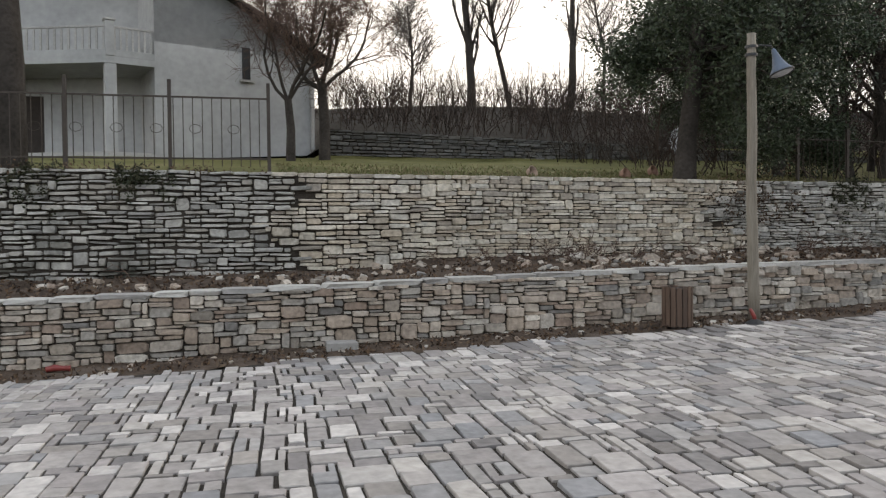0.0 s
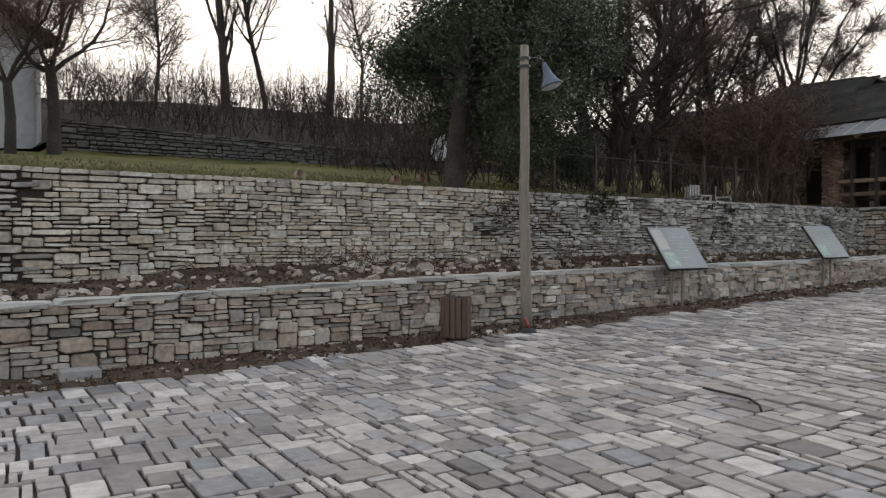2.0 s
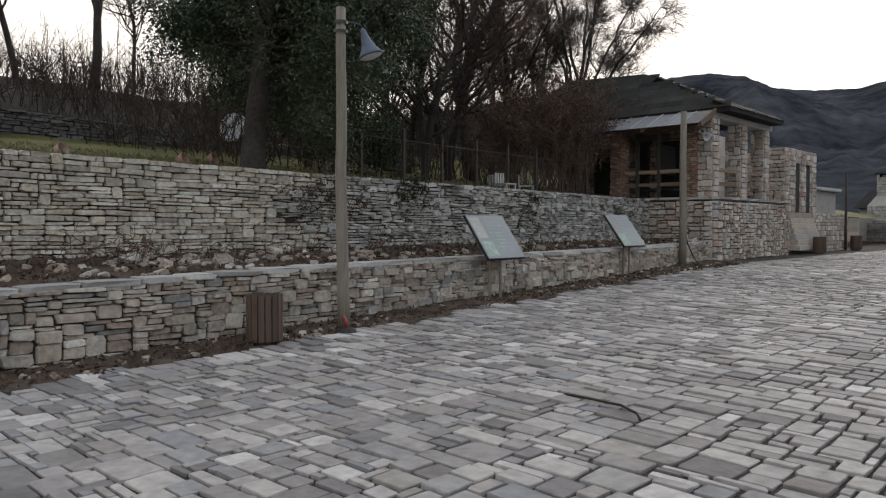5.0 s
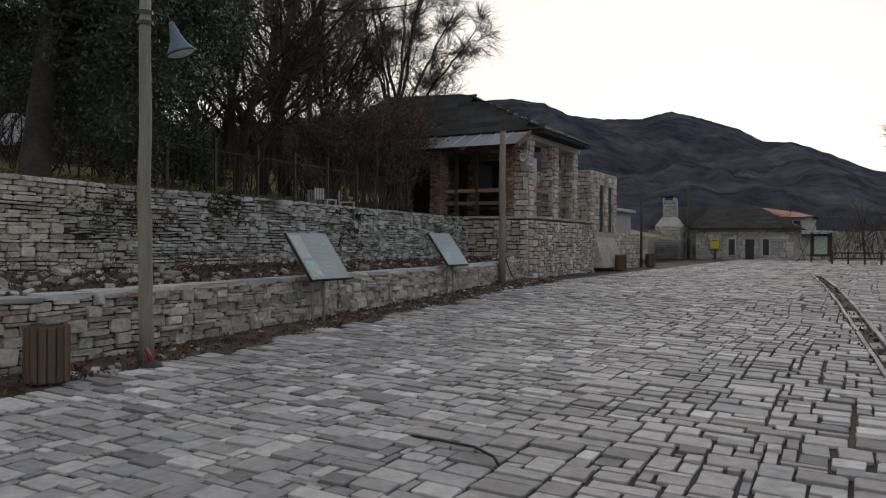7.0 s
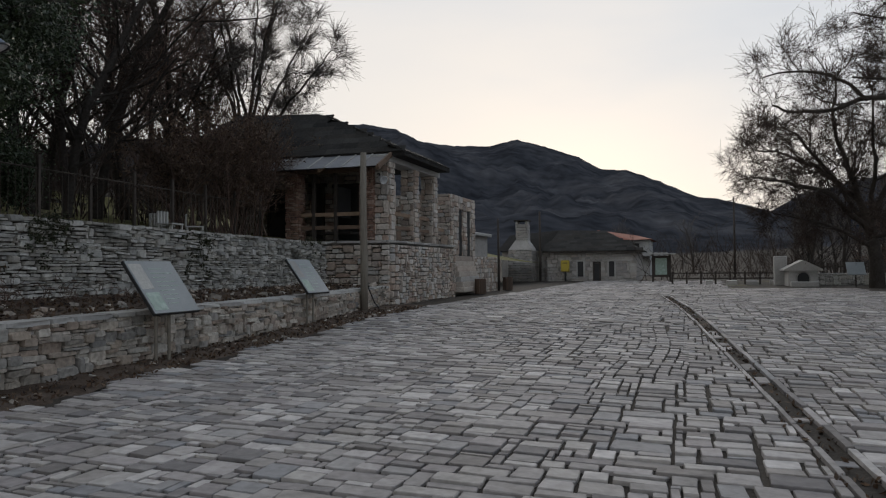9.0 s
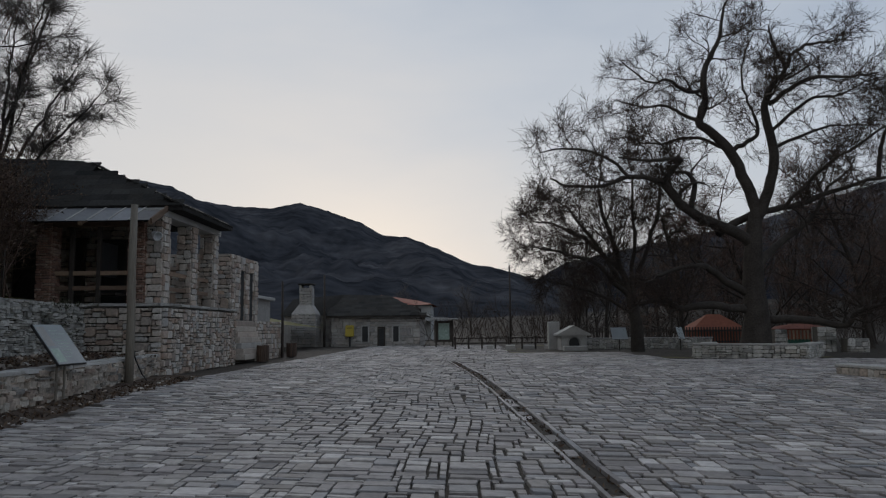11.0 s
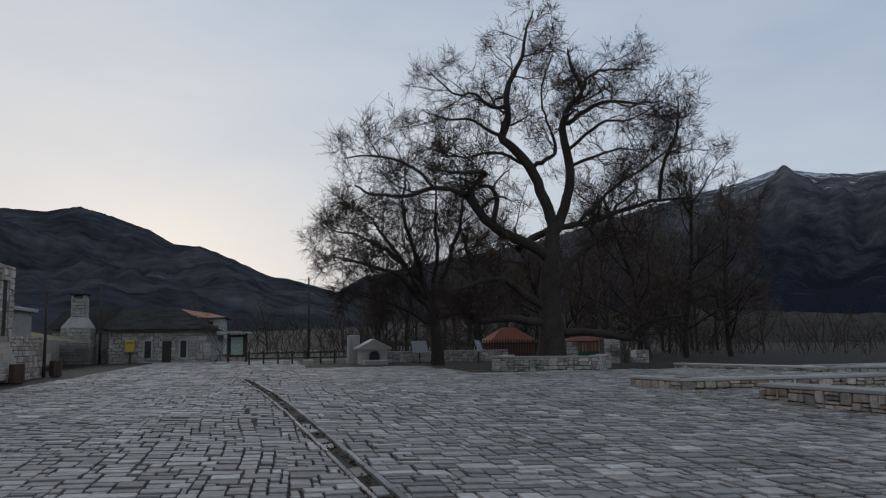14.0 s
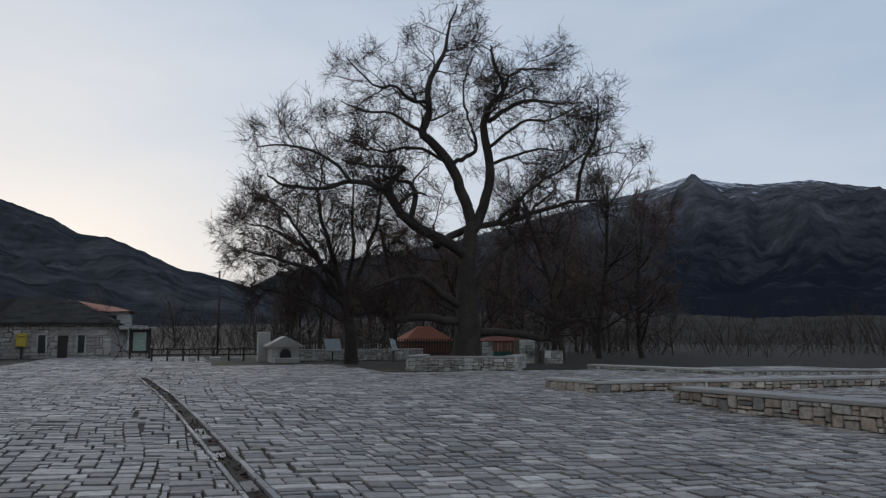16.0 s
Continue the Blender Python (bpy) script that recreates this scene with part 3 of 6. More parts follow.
# leaf-littered strip along the foot of the low wall
strip = sheet("verge", np.arange(-9, 21.4, 0.16), np.linspace(9.78, 11.4, 13), lambda x, y: road_z(x) - 0.03 + 0.05 * min(1, (y - 9.75) / 0.5) + 0.035 * wobble(x, y, 3.1) + 0.02 * wobble(x, y, 9), M_SOIL)
tagged(part("verge", strip), "dark verge of soil and fallen leaves", "verge", kind="structure")
bed = sheet("planting_bed", np.arange(-9, 21.4, 0.18), np.linspace(10.85, 13.2, 16), bed_z, M_SOIL)
for q in bed.vertices:
    q.co.y = max(q.co.y, low_face(q.co.x) + 0.13)
tagged(part("planting_bed", bed), "bare soil bed strewn with stones and dead leaves", "bed", kind="structure")
lawn = sheet("lawn", np.concatenate([np.arange(-14, 30, 0.6), [34, 40, 55]]), np.concatenate([np.arange(13.25, 24.2, 0.55), [24.6, 25]]), up_ground, M_GRASS)
tagged(part("lawn", lawn), "short winter lawn sloping up behind the wall", "lawn", kind="structure")
slope = sheet("hillside", [-60, -40, -25, -15, -8, -2, 1.4, 2.5, 4, 10, 16, 22, 28, 36, 50, 80], [25, 27, 30, 34, 40, 48, 60, 80, 120, 200], lambda x, y: up_ground(x, y) + 0.5 * wobble(x, y, 0.15), M_HILL)
tagged(part("hillside", slope), "dark scrub-covered slope above the village", "hillside", kind="structure")


def run_wall(name, label, x0, x1, face, thick, base, top, core):
    xs = np.linspace(x0, x1, int((x1 - x0) / 0.5) + 2)
    v, f = [], []
    for x in xs:
        y = face(x) if callable(face) else face
        v += [(x, y, base(x)), (x, y, top(x)), (x, y + thick, top(x)), (x, y + thick, base(x))]
    for i in range(len(xs) - 1):
        a = 4 * i
        for k in range(4):
            f.append((a + k, a + 4 + k, a + 4 + (k + 1) % 4, a + (k + 1) % 4))
    f += [(0, 1, 2, 3), tuple(4 * (len(xs) - 1) + k for k in (3, 2, 1, 0))]
    return tagged(part(name, mesh_of(name, v, f, core)), label, "wall", kind="structure")


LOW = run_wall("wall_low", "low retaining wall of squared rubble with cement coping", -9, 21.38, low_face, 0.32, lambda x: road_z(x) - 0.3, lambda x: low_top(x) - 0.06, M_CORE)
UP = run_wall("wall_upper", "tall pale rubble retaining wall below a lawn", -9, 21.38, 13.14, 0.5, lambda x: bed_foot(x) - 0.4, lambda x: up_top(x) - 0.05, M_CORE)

# terrace under the stone house: front along the street, flank towards the low wall
TX, TY, TZ = 21.4, 11.2, 2.42
terrace = part("terrace", Solid().box(TX + 0.05, 27.6, TY + 0.05, 19.0, 0.3, TZ - 0.08).mesh("terrace", M_MORTAR))
tagged(terrace, "raised stone terrace of mixed squared masonry", "terrace", kind="structure")

# mountains
LEFT_RIDGE = [(60, 5.6), (48, 7.6), (40, 9.0), (30, 10.1), (25.5, 10.55), (23.7, 10.65), (21.2, 10.25), (19.6, 9.4), (17, 9.05), (14.5, 8.98), (12.3, 9.45), (10.3, 8.9), (7.8, 8.05), (6.2, 7.1), (4.4, 7.0), (2.3, 6.2), (-0.4, 4.9), (-3, 4.4), (-5.5, 3.7), (-9, 2.4), (-15, 0.8)]
RIGHT_RIDGE = [(-1, 2.2), (-4, 3.0), (-5.5, 3.8), (-7.3, 4.85), (-13, 6.0), (-20, 7.2), (-27, 9.0), (-31, 10.0), (-33.9, 10.5), (-35.4, 10.85), (-36.6, 11.25), (-37.5, 11.45), (-38.3, 11.2), (-39.6, 10.85), (-42, 10.55), (-45.2, 10.6), (-49.5, 9.6), (-60, 8.0), (-75, 4)]



def mountain(name, ridge, far, near, mat, label, seed, rug):
    az = np.arange(ridge[-1][0], ridge[0][0], 0.25)
    rx = [p[0] for p in ridge][::-1]
    ry = [p[1] for p in ridge][::-1]
    n = 26
    v, f = [], []
    for a in az:
        e = np.interp(a, rx, ry)
        for k in range(n + 1):
            s = k / n
            d = far + (near - far) * s
            top = far * math.tan(radians(e))
            q = Vector((a * 0.11 + seed, s * 3.0, seed))
            spur = noise.fractal(q, 0.9, 2.1, 6) * rug * math.sin(math.pi * min(1, s * 1.15)) * (0.4 + s)
            fine = noise.noise(Vector((a * 2.6, s * 30, seed))) * 4.0 * far / 1500 * (1 if k else 0.5)
            z = top * (1 - s) ** 1.15 + spur * top + fine * (1 - s)
            v.append((d * math.cos(radians(a)), d * math.sin(radians(a)), max(z, -3 + 0.6 * (1 - s))))
    for i in range(len(az) - 1):
        for k in range(n):
            b = i * (n + 1) + k
            f.append((b, b + n + 1, b + n + 2, b + 1))
    tagged(part(name, mesh_of(name, v, f, mat, True)), label, "mountain", kind="structure")


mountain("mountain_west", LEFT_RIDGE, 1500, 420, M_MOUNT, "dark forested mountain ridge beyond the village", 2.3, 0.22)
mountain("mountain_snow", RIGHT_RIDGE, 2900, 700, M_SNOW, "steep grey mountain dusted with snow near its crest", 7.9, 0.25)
mountain("woodland_belt", [(16, 0.9), (8, 1.1), (0, 1.3), (-6, 1.5), (-12, 1.9), (-20, 2.3), (-28, 2.5), (-34, 2.2), (-40, 1.8), (-46, 1.9), (-54, 1.7), (-64, 1.9), (-78, 1.5)], 230, 125, M_HILL, "dark belt of bare woodland at the mountains' feet", 4.6, 0.3)


def drain_y(x):
    return 2.27 + 0.087 * (x - 7.4)



# ---------------------------------------------------------------- street furniture


def lamp_post(place, height, lean):
    e = thing("lamp_post", "weathered wooden lamp post with a conical slate-blue lamp", "street lamp", place, "lamp posts along the wall")
    g = np.random.default_rng(3)
    pts = [(lean * k / 8 + g.normal(0, 0.006), g.normal(0, 0.006), height * k / 8 - (0.15 if k == 0 else 0)) for k in range(9)]
    part("pole", Solid().tube(pts, list(np.linspace(0.086, 0.064, 9)), 14).mesh("pole", M_POLE, True), e)
    z = height - 0.2
    arm = part("arm", Solid().tube([(lean, 0, z), (lean + 0.14, -0.02, z + 0.03), (lean + 0.30, -0.05, z + 0.02), (lean + 0.33, -0.06, z - 0.06)], 0.012, 6).mesh("arm", M_DARKMETAL), e)
    tilt = pose(lean + 0.33, -0.06, z - 0.04, -14, -12, 0)
    shade = part("shade", Solid().lathe([(0.012, 0.02), (0.03, 0.0), (0.045, -0.06), (0.07, -0.17), (0.11, -0.27), (0.165, -0.35), (0.175, -0.375), (0.165, -0.377), (0.1, -0.27), (0.03, -0.02)], 22, m=tilt).mesh("shade", M_BLUEMETAL, True), e, "slate-blue enamelled cone")
    part("rim", Solid().lathe([(0.168, -0.36), (0.184, -0.365), (0.184, -0.39), (0.168, -0.385)], 22, m=tilt).mesh("rim", M_DARKMETAL, True), shade, "black rim")
    part("glass", Solid().lathe([(0.166, -0.372), (0.12, -0.395), (0.06, -0.405), (0.002, -0.408)], 22, m=tilt).mesh("glass", M_LAMPGLASS, True), shade, "unlit frosted glass")
    for k in range(2):
        part("bracket", Solid().lathe([(0.088, -0.02), (0.094, -0.02), (0.094, 0.02), (0.088, 0.02)], 14, (lean, 0, z - 0.12 * k)).mesh("bracket", M_DARKMETAL), e)
    return e


post = lamp_post((7.12, 10.14, road_z(7.1) - 0.02), 4.28, -0.02)
second = thing("wooden_pole", "plain dark weathered wooden pole with a cable stay", "pole", (18.85, 10.86, road_z(19) - 0.02))
part("pole", Solid().tube([(0, 0, -0.1), (0.01, 0, 1.3), (-0.01, 0.01, 2.6), (0, 0, 3.9)], [0.095, 0.09, 0.085, 0.075], 12).mesh("pole", M_POLE, True), second)
part("cable_stay", Solid().tube([(0.05, 0.0, 1.0), (0.2, -0.04, 0.55), (0.45, -0.08, 0.22), (0.7, -0.1, 0.05)], 0.014, 6).mesh("cable_stay", M_BLACK, True), second, "bent black cable")


def litter_bin(place, turn=0.0):
    e = thing("litter_bin", "round litter bin clad in dark brown wooden slats", "litter bin", place, "litter bins along the street", turn=turn)
    n = 16
    for k in range(n):
        a = 2 * math.pi * k / n
        m = pose(0.205 * math.cos(a), 0.205 * math.sin(a), 0.0, 0, 0, math.degrees(a) + 90)
        part("slat", box_mesh("slat", M_BIN, -0.036, 0.036, -0.011, 0.011, 0.02, 0.585 + 0.008 * math.sin(k * 5), bevel=0.004, m=m), e)
    part("liner", Solid().lathe([(0.188, 0.03), (0.188, 0.56), (0.178, 0.56), (0.178, 0.06), (0.001, 0.06)], 20).mesh("liner", M_DARKMETAL, True), e, "dark metal liner")
    for z in (0.1, 0.49):
        part("hoop", Solid().lathe([(0.187, z), (0.195, z), (0.195, z + 0.03), (0.187, z + 0.03)], 24).mesh("hoop", M_DARKMETAL), e)
    part("foot", Solid().lathe([(0.001, -0.02), (0.15, -0.02), (0.15, 0.03), (0.001, 0.03)], 14).mesh("foot", M_DARKMETAL), e)
    return e


wbin = litter_bin((5.8, 10.03, road_z(5.8)))
copy_thing(wbin, pose(29.6, 10.8, 0.635, 0, 0, 40))
copy_thing(wbin, pose(34.8, 10.95, 0.635, 0, 0, 10))


def info_board(place):
    """A sloping reading board on two posts."""
    e = thing("information_board", "sloping grey information board with a faded print on two posts", "information board", place, "information boards along the wall")
    w, lo, hi, dy = 1.02, 0.70, 1.44, 0.54
    ang = math.degrees(math.atan2(hi - lo, dy))
    m = pose(0, -0.02, lo, ang, 0, 0)
    ln = math.hypot(hi - lo, dy)
    b = part("panel", box_mesh("panel", M_SIGNEDGE, 0, w, 0, ln, -0.05, 0.0, bevel=0.006, m=m), e, "black edged panel")
    part("sheet", box_mesh("sheet", M_SIGN, 0.012, w - 0.012, 0.012, ln - 0.012, 0.0, 0.004, m=m), b, "pale grey faded sheet")
    part("print", box_mesh("print", M_SIGNPIC, 0.05, 0.34, 0.06, 0.36, 0.004, 0.006, m=m), b, "washed-out green print")
    part("print", box_mesh("print", M_COPE, 0.04, 0.3, 0.42, ln - 0.06, 0.004, 0.006, m=m), b, "bleached white print")
    g = np.random.default_rng(8)
    for k in range(9):
        x = 0.40 + 0.0 * k
        part("text_bar", box_mesh("text_bar", M_SIGNPIC, x, x + g.uniform(0.2, 0.5), ln - 0.16 - 0.075 * k, ln - 0.145 - 0.075 * k, 0.004, 0.0055, m=m), b)
    for x in (0.22, 0.50):
        p = part("leg", Solid().tube([(x, 0.14, -0.15), (x, 0.14, lo + 0.14)], 0.024, 8).mesh("leg", M_POLE), e)
    return e


board = info_board((10.3, 10.22, road_z(10.4)))
copy_thing(board, pose(15.2, 10.47, road_z(15.3), 0, 0, 0) @ Matrix.Scale(0.93, 4))

# red spout on a dark lump by the lamp post, red bag at the wall's foot, bent black cable on the paving
e = thing("pipe_stub", "bent red plastic pipe stub in a dark lump of tar", "pipe", (6.93, 9.83, road_z(6.9)))
part("stub", Solid().tube([(0, 0, 0.02), (-0.015, 0, 0.1), (-0.05, 0.01, 0.17), (-0.06, 0.02, 0.21)], [0.03, 0.03, 0.026, 0.02], 8).mesh("stub", M_RED, True), e, "red plastic")
part("lump", Solid().lathe([(0.001, 0.06), (0.06, 0.055), (0.1, 0.03), (0.14, 0.0), (0.15, -0.03)], 10).mesh("lump", M_BLACK), e, "black tar lump")
e = thing("crushed_can", "crushed red drink can lying in dead leaves", "litter", (-2.5, 10.32, road_z(-2.5) + 0.02))
part("can", Solid().tube([(-0.14, 0, 0.03), (-0.05, 0.02, 0.045), (0.06, 0, 0.04), (0.14, 0.01, 0.03)], [0.035, 0.045, 0.03, 0.04], 9).mesh("can", M_RED, True), e)
e = thing("cable", "short bent black cable lying on the paving", "cable", (0, 0, 0))
part("strand", Solid().tube([(5.78, 5.70, road_z(5.8) + 0.01), (5.74, 5.45, road_z(5.7) + 0.02), (5.66, 5.12, road_z(5.6) + 0.035), (5.5, 4.9, road_z(5.5) + 0.04), (5.44, 4.84, road_z(5.4) + 0.015)], 0.011, 6).mesh("strand", M_BLACK, True), e)

# ---------------------------------------------------------------- stone house on the terrace
house = thing("stone_house", "half-restored stone house with a slate roof and timber-railed porch", "house", (0, 0, 0))


def stone_box(parent, name, x0, x1, y0, y1, z0, z1, mat, row, size, seed, gap=0.014, label=""):
    """A pier or wall of stones with a core, faces towards -x and -y shown as stones."""
    core = part(name, box_mesh(name, M_MORTAR, x0 + 0.03, x1 - 0.03, y0 + 0.03, y1 - 0.03, z0, z1), parent, label)
    faces = [((x0, y0), (x1, y0)), ((x0, y1), (x0, y0)), ((x1, y0), (x1, y1))]
    for i, (a, b) in enumerate(faces):
        ln = math.hypot(b[0] - a[0], b[1] - a[1])
        lay(core, "stone", courses(ln, z1 - z0, row, size, 0.1, seed + i), along(a, b, lambda x: z0), mat, gap, 0.08, 60, lambda u, v: True, rough=0.01, seed=seed + 7 + i)
    return core


def along(p0, p1, z):
    """A face from p0 to p1 (plan), outside on the right hand; z(x) is its foot."""
    e = Vector((p1[0] - p0[0], p1[1] - p0[1]))
    t = math.degrees(math.atan2(e.y, e.x))
    e.normalize()
    return lambda u, v: pose(p0[0] + e.x * u, p0[1] + e.y * u, z(p0[0] + e.x * u) + v, 0, 0, t)


for k, x in enumerate((21.55, 23.6, 25.45)):
    stone_box(house, "pillar", x, x + 0.42, 11.28, 11.7, TZ - 0.02, 4.66, M_TERR, (0.1, 0.2), (0.18, 0.42), 100 + 10 * k, label="squared stone pillar")
stone_box(house, "brick_pillar", 21.5, 21.95, 11.72, 12.15, TZ - 0.02, 4.5, M_BRICK, (0.055, 0.07), (0.16, 0.24), 140, 0.012, "red brick pillar")
stone_box(house, "brick_pillar", 21.5, 21.9, 14.1, 14.5, TZ - 0.02, 4.5, M_BRICK, (0.055, 0.07), (0.16, 0.24), 150, 0.012, "red brick pillar")
stone_box(house, "back_wall", 23.6, 23.95, 12.5, 17.5, TZ - 0.02, 4.75, M_TERR, (0.1, 0.2), (0.16, 0.4), 160, label="rubble wall behind the porch")
part("front_wall", box_mesh("front_wall", M_TERR, 23.95, 27.3, 13.3, 13.6, TZ, 4.75), house)
part("porch_floor", box_mesh("porch_floor", M_CONC, TX + 0.1, 27.5, 11.3, 18.5, TZ - 0.1, TZ + 0.012), house)
# doorways are black boxes standing in for the shade of the rooms
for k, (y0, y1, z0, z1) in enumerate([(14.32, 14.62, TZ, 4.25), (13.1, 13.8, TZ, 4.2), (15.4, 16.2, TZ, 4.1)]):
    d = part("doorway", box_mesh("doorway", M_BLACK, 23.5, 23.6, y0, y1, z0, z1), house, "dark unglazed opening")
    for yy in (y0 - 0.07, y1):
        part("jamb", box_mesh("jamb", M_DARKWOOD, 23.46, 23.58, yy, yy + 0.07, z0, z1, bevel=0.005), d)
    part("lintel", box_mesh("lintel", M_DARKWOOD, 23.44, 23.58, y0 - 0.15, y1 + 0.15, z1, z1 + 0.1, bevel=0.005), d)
# window openings get a flat black box as interior shade
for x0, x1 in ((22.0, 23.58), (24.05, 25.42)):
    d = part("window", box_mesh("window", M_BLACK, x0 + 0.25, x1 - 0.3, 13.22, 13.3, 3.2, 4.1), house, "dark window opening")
    part("window_frame", box_mesh("window_frame", M_DARKWOOD, x0 + 0.2, x0 + 0.27, 13.18, 13.28, 3.15, 4.15), d)
    for z in (2.78, 3.18):
        part("rail", box_mesh("rail", M_PLANK, x0 - 0.05, x1 + 0.03, 11.4, 11.44, z, z + 0.11, bevel=0.006), house)
part("rail", box_mesh("rail", M_PLANK, 25.9, 27.0, 11.4, 11.44, 2.9, 3.01, bevel=0.006), house)
for z in (2.78, 3.16):
    part("rail", box_mesh("rail", M_PLANK, 21.62, 21.67, 12.1, 14.15, z, z + 0.11, bevel=0.006), house)
    part("rail", box_mesh("rail", M_PLANK, 21.62, 21.67, 11.62, 11.8, z, z + 0.11, bevel=0.006), house)
for y in (12.9, 13.6):
    part("post", box_mesh("post", M_DARKWOOD, 21.6, 21.7, y, y + 0.1, TZ, 4.45, bevel=0.006), house)
part("beam", box_mesh("beam", M_CONC, 21.45, 26.1, 11.25, 11.75, 4.66, 4.84, bevel=0.01), house, "pale concrete ring beam")
part("beam", box_mesh("beam", M_PLANK, 21.5, 21.7, 11.8, 17.5, 4.4, 4.52, bevel=0.01), house, "timber wall plate")
part("table", box_mesh("table", M_DARKWOOD, 22.5, 23.2, 12.9, 14.0, 2.7, 2.76), house)
lamp = part("floodlight", Solid().lathe([(0.001, 0.0), (0.06, 0.0), (0.09, 0.1), (0.12, 0.2), (0.125, 0.22), (0.11, 0.215)], 14, m=pose(21.34, 11.45, 4.18, 115, 0, -35)).mesh("floodlight", M_LAMPGLASS, True), house, "pale unlit floodlight")
part("bracket", Solid().tube([(21.52, 11.6, 4.3), (21.4, 11.5, 4.3), (21.36, 11.47, 4.2)], 0.018, 6).mesh("bracket", M_DARKMETAL), lamp)
# slate roof: hipped, laid with overlapping slabs
EV = [(21.7, 10.85), (25.95, 10.85), (25.95, 19.5), (21.7, 19.5)]
R0, R1 = (23.9, 14.6, 6.65), (23.9, 17.6, 6.8)
EZ = 4.92
v = [(x, y, EZ) for x, y in EV] + [R0, R1] + [(x, y, EZ - 0.1) for x, y in EV]
roof = part("roof", mesh_of("roof", v, [(0, 1, 4), (1, 2, 5, 4), (2, 3, 5), (3, 0, 4, 5), (0, 6, 7, 1), (1, 7, 8, 2), (2, 8, 9, 3), (3, 9, 6, 0), (9, 8, 7, 6)], M_SLATE), house, "dark mossy stone-slab roof")


def slate_plane(parent, a, b, c, d, row, size, seed, singles=60):
    """Slabs on a roof plane from the eave a-b up to the ridge d-c."""
    a, b, c, d = (Vector(q) for q in (a, b, c, d))
    ln, up = (b - a).length, ((c + d) / 2 - (a + b) / 2)
    n = (b - a).cross(up).normalized()
    ex = (b - a).normalized()
    ey = n.cross(ex)
    h = up.dot(ey)

    def put(u, v):
        f = v / h
        lo = a.lerp(d, f)
        hi = b.lerp(c, f)
        w = u / ln
        q = a + ex * u + ey * v
        s0, s1 = (lo - a).dot(ex), (hi - a).dot(ex)
        edge = -0.05 if f < 0.55 else 0.16
        if u < s0 + edge or u > s1 - edge or s1 - s0 < 0.7 or f > 0.88:
            return None
        m = Matrix((ex, ey, n)).transposed().to_4x4()
        m.translation = q + n * 0.035
        return m @ pose(0, 0, 0, 3.5, 0, 0)

    lay(parent, "slab", courses(ln, h, row, size, 0.0, seed), put, M_SLATE, -0.02, 0.05, singles, lambda u, v: True, flat=True, rough=0.012, tilt=1.2, seed=seed + 1)


slate_plane(roof, (*EV[0], EZ), (*EV[1], EZ), R0, R0, (0.22, 0.34), (0.3, 0.7), 170)
slate_plane(roof, (*EV[3], EZ), (*EV[0], EZ), R0, R1, (0.22, 0.34), (0.3, 0.7), 172, 90)
# tin lean-to along the flank, sheet by sheet
for k in range(11):
    y0 = 11.3 + 0.52 * k
    m = pose(20.7, y0, 4.42, 0, -25, 0)
    s = part("tin_sheet", box_mesh("tin_sheet", M_TIN, 0, 1.3, 0, 0.5, 0, 0.012, m=m), house)
    part("seam", box_mesh("seam", M_COPE, 0, 1.3, 0.49, 0.53, 0.0, 0.035, bevel=0.004, m=m), s, "pale raised seam")
for y in (11.25, 13.0, 14.7):
    part("rafter", box_mesh("rafter", M_PLANK, 0, 1.15, 0, 0.08, -0.1, -0.005, m=pose(20.72, y, 4.42, 0, -25, 0)), house)
part("barge_board", box_mesh("barge_board", M_PLANK, -0.02, 1.1, -0.05, 0.0, -0.08, 0.06, m=pose(20.72, 11.28, 4.42, 0, -25, 0)), house)

# roofless new stone building beyond it, with two tall openings, and steps up to it
ruin = thing("roofless_building", "roofless stone building with two tall dark openings", "building", (0, 0, 0))
stone_box(ruin, "flank_wall", 28.2, 28.6, 11.55, 15.0, 0.7, 4.35, M_TERR, (0.12, 0.24), (0.2, 0.5), 200)
for k, (x0, x1, z0, z1) in enumerate([(28.6, 29.2, 0.7, 4.35), (29.85, 30.35, 0.7, 4.35), (31.0, 31.5, 0.7, 4.35), (29.2, 29.85, 0.7, 2.1), (30.35, 31.0, 0.7, 2.1), (29.2, 29.85, 3.85, 4.35), (30.35, 31.0, 3.85, 4.35)]):
    stone_box(ruin, "wall_panel", x0, x1, 11.55, 11.95, z0, z1, M_TERR, (0.12, 0.24), (0.2, 0.5), 210 + 10 * k)
# openings closed with black boxes, their colour standing for inner shade
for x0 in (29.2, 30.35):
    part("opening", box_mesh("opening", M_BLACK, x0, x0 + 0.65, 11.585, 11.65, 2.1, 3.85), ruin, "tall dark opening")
# panel added behind the openings, dark to stand for the shaded interior
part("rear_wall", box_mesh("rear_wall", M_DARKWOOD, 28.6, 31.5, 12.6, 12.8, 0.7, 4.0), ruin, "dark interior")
steps = thing("stone_steps", "flight of narrow stone steps up to the roofless building", "steps", (0, 0, 0))
for k in range(7):
    part("step", box_mesh("step", M_TERR, 28.3 + 0.02 * k, 30.9, 11.05 + 0.07 * k, 11.55, 0.75 + 0.19 * k, 0.94 + 0.19 * k, bevel=0.015), steps)
fw = run_wall("wall_street", "rubble street wall beyond the terrace", 27.5, 35.4, 11.5, 0.4, lambda x: 0.4, lambda x: 2.1 if x < 35 else 1.75, M_MORTAR)
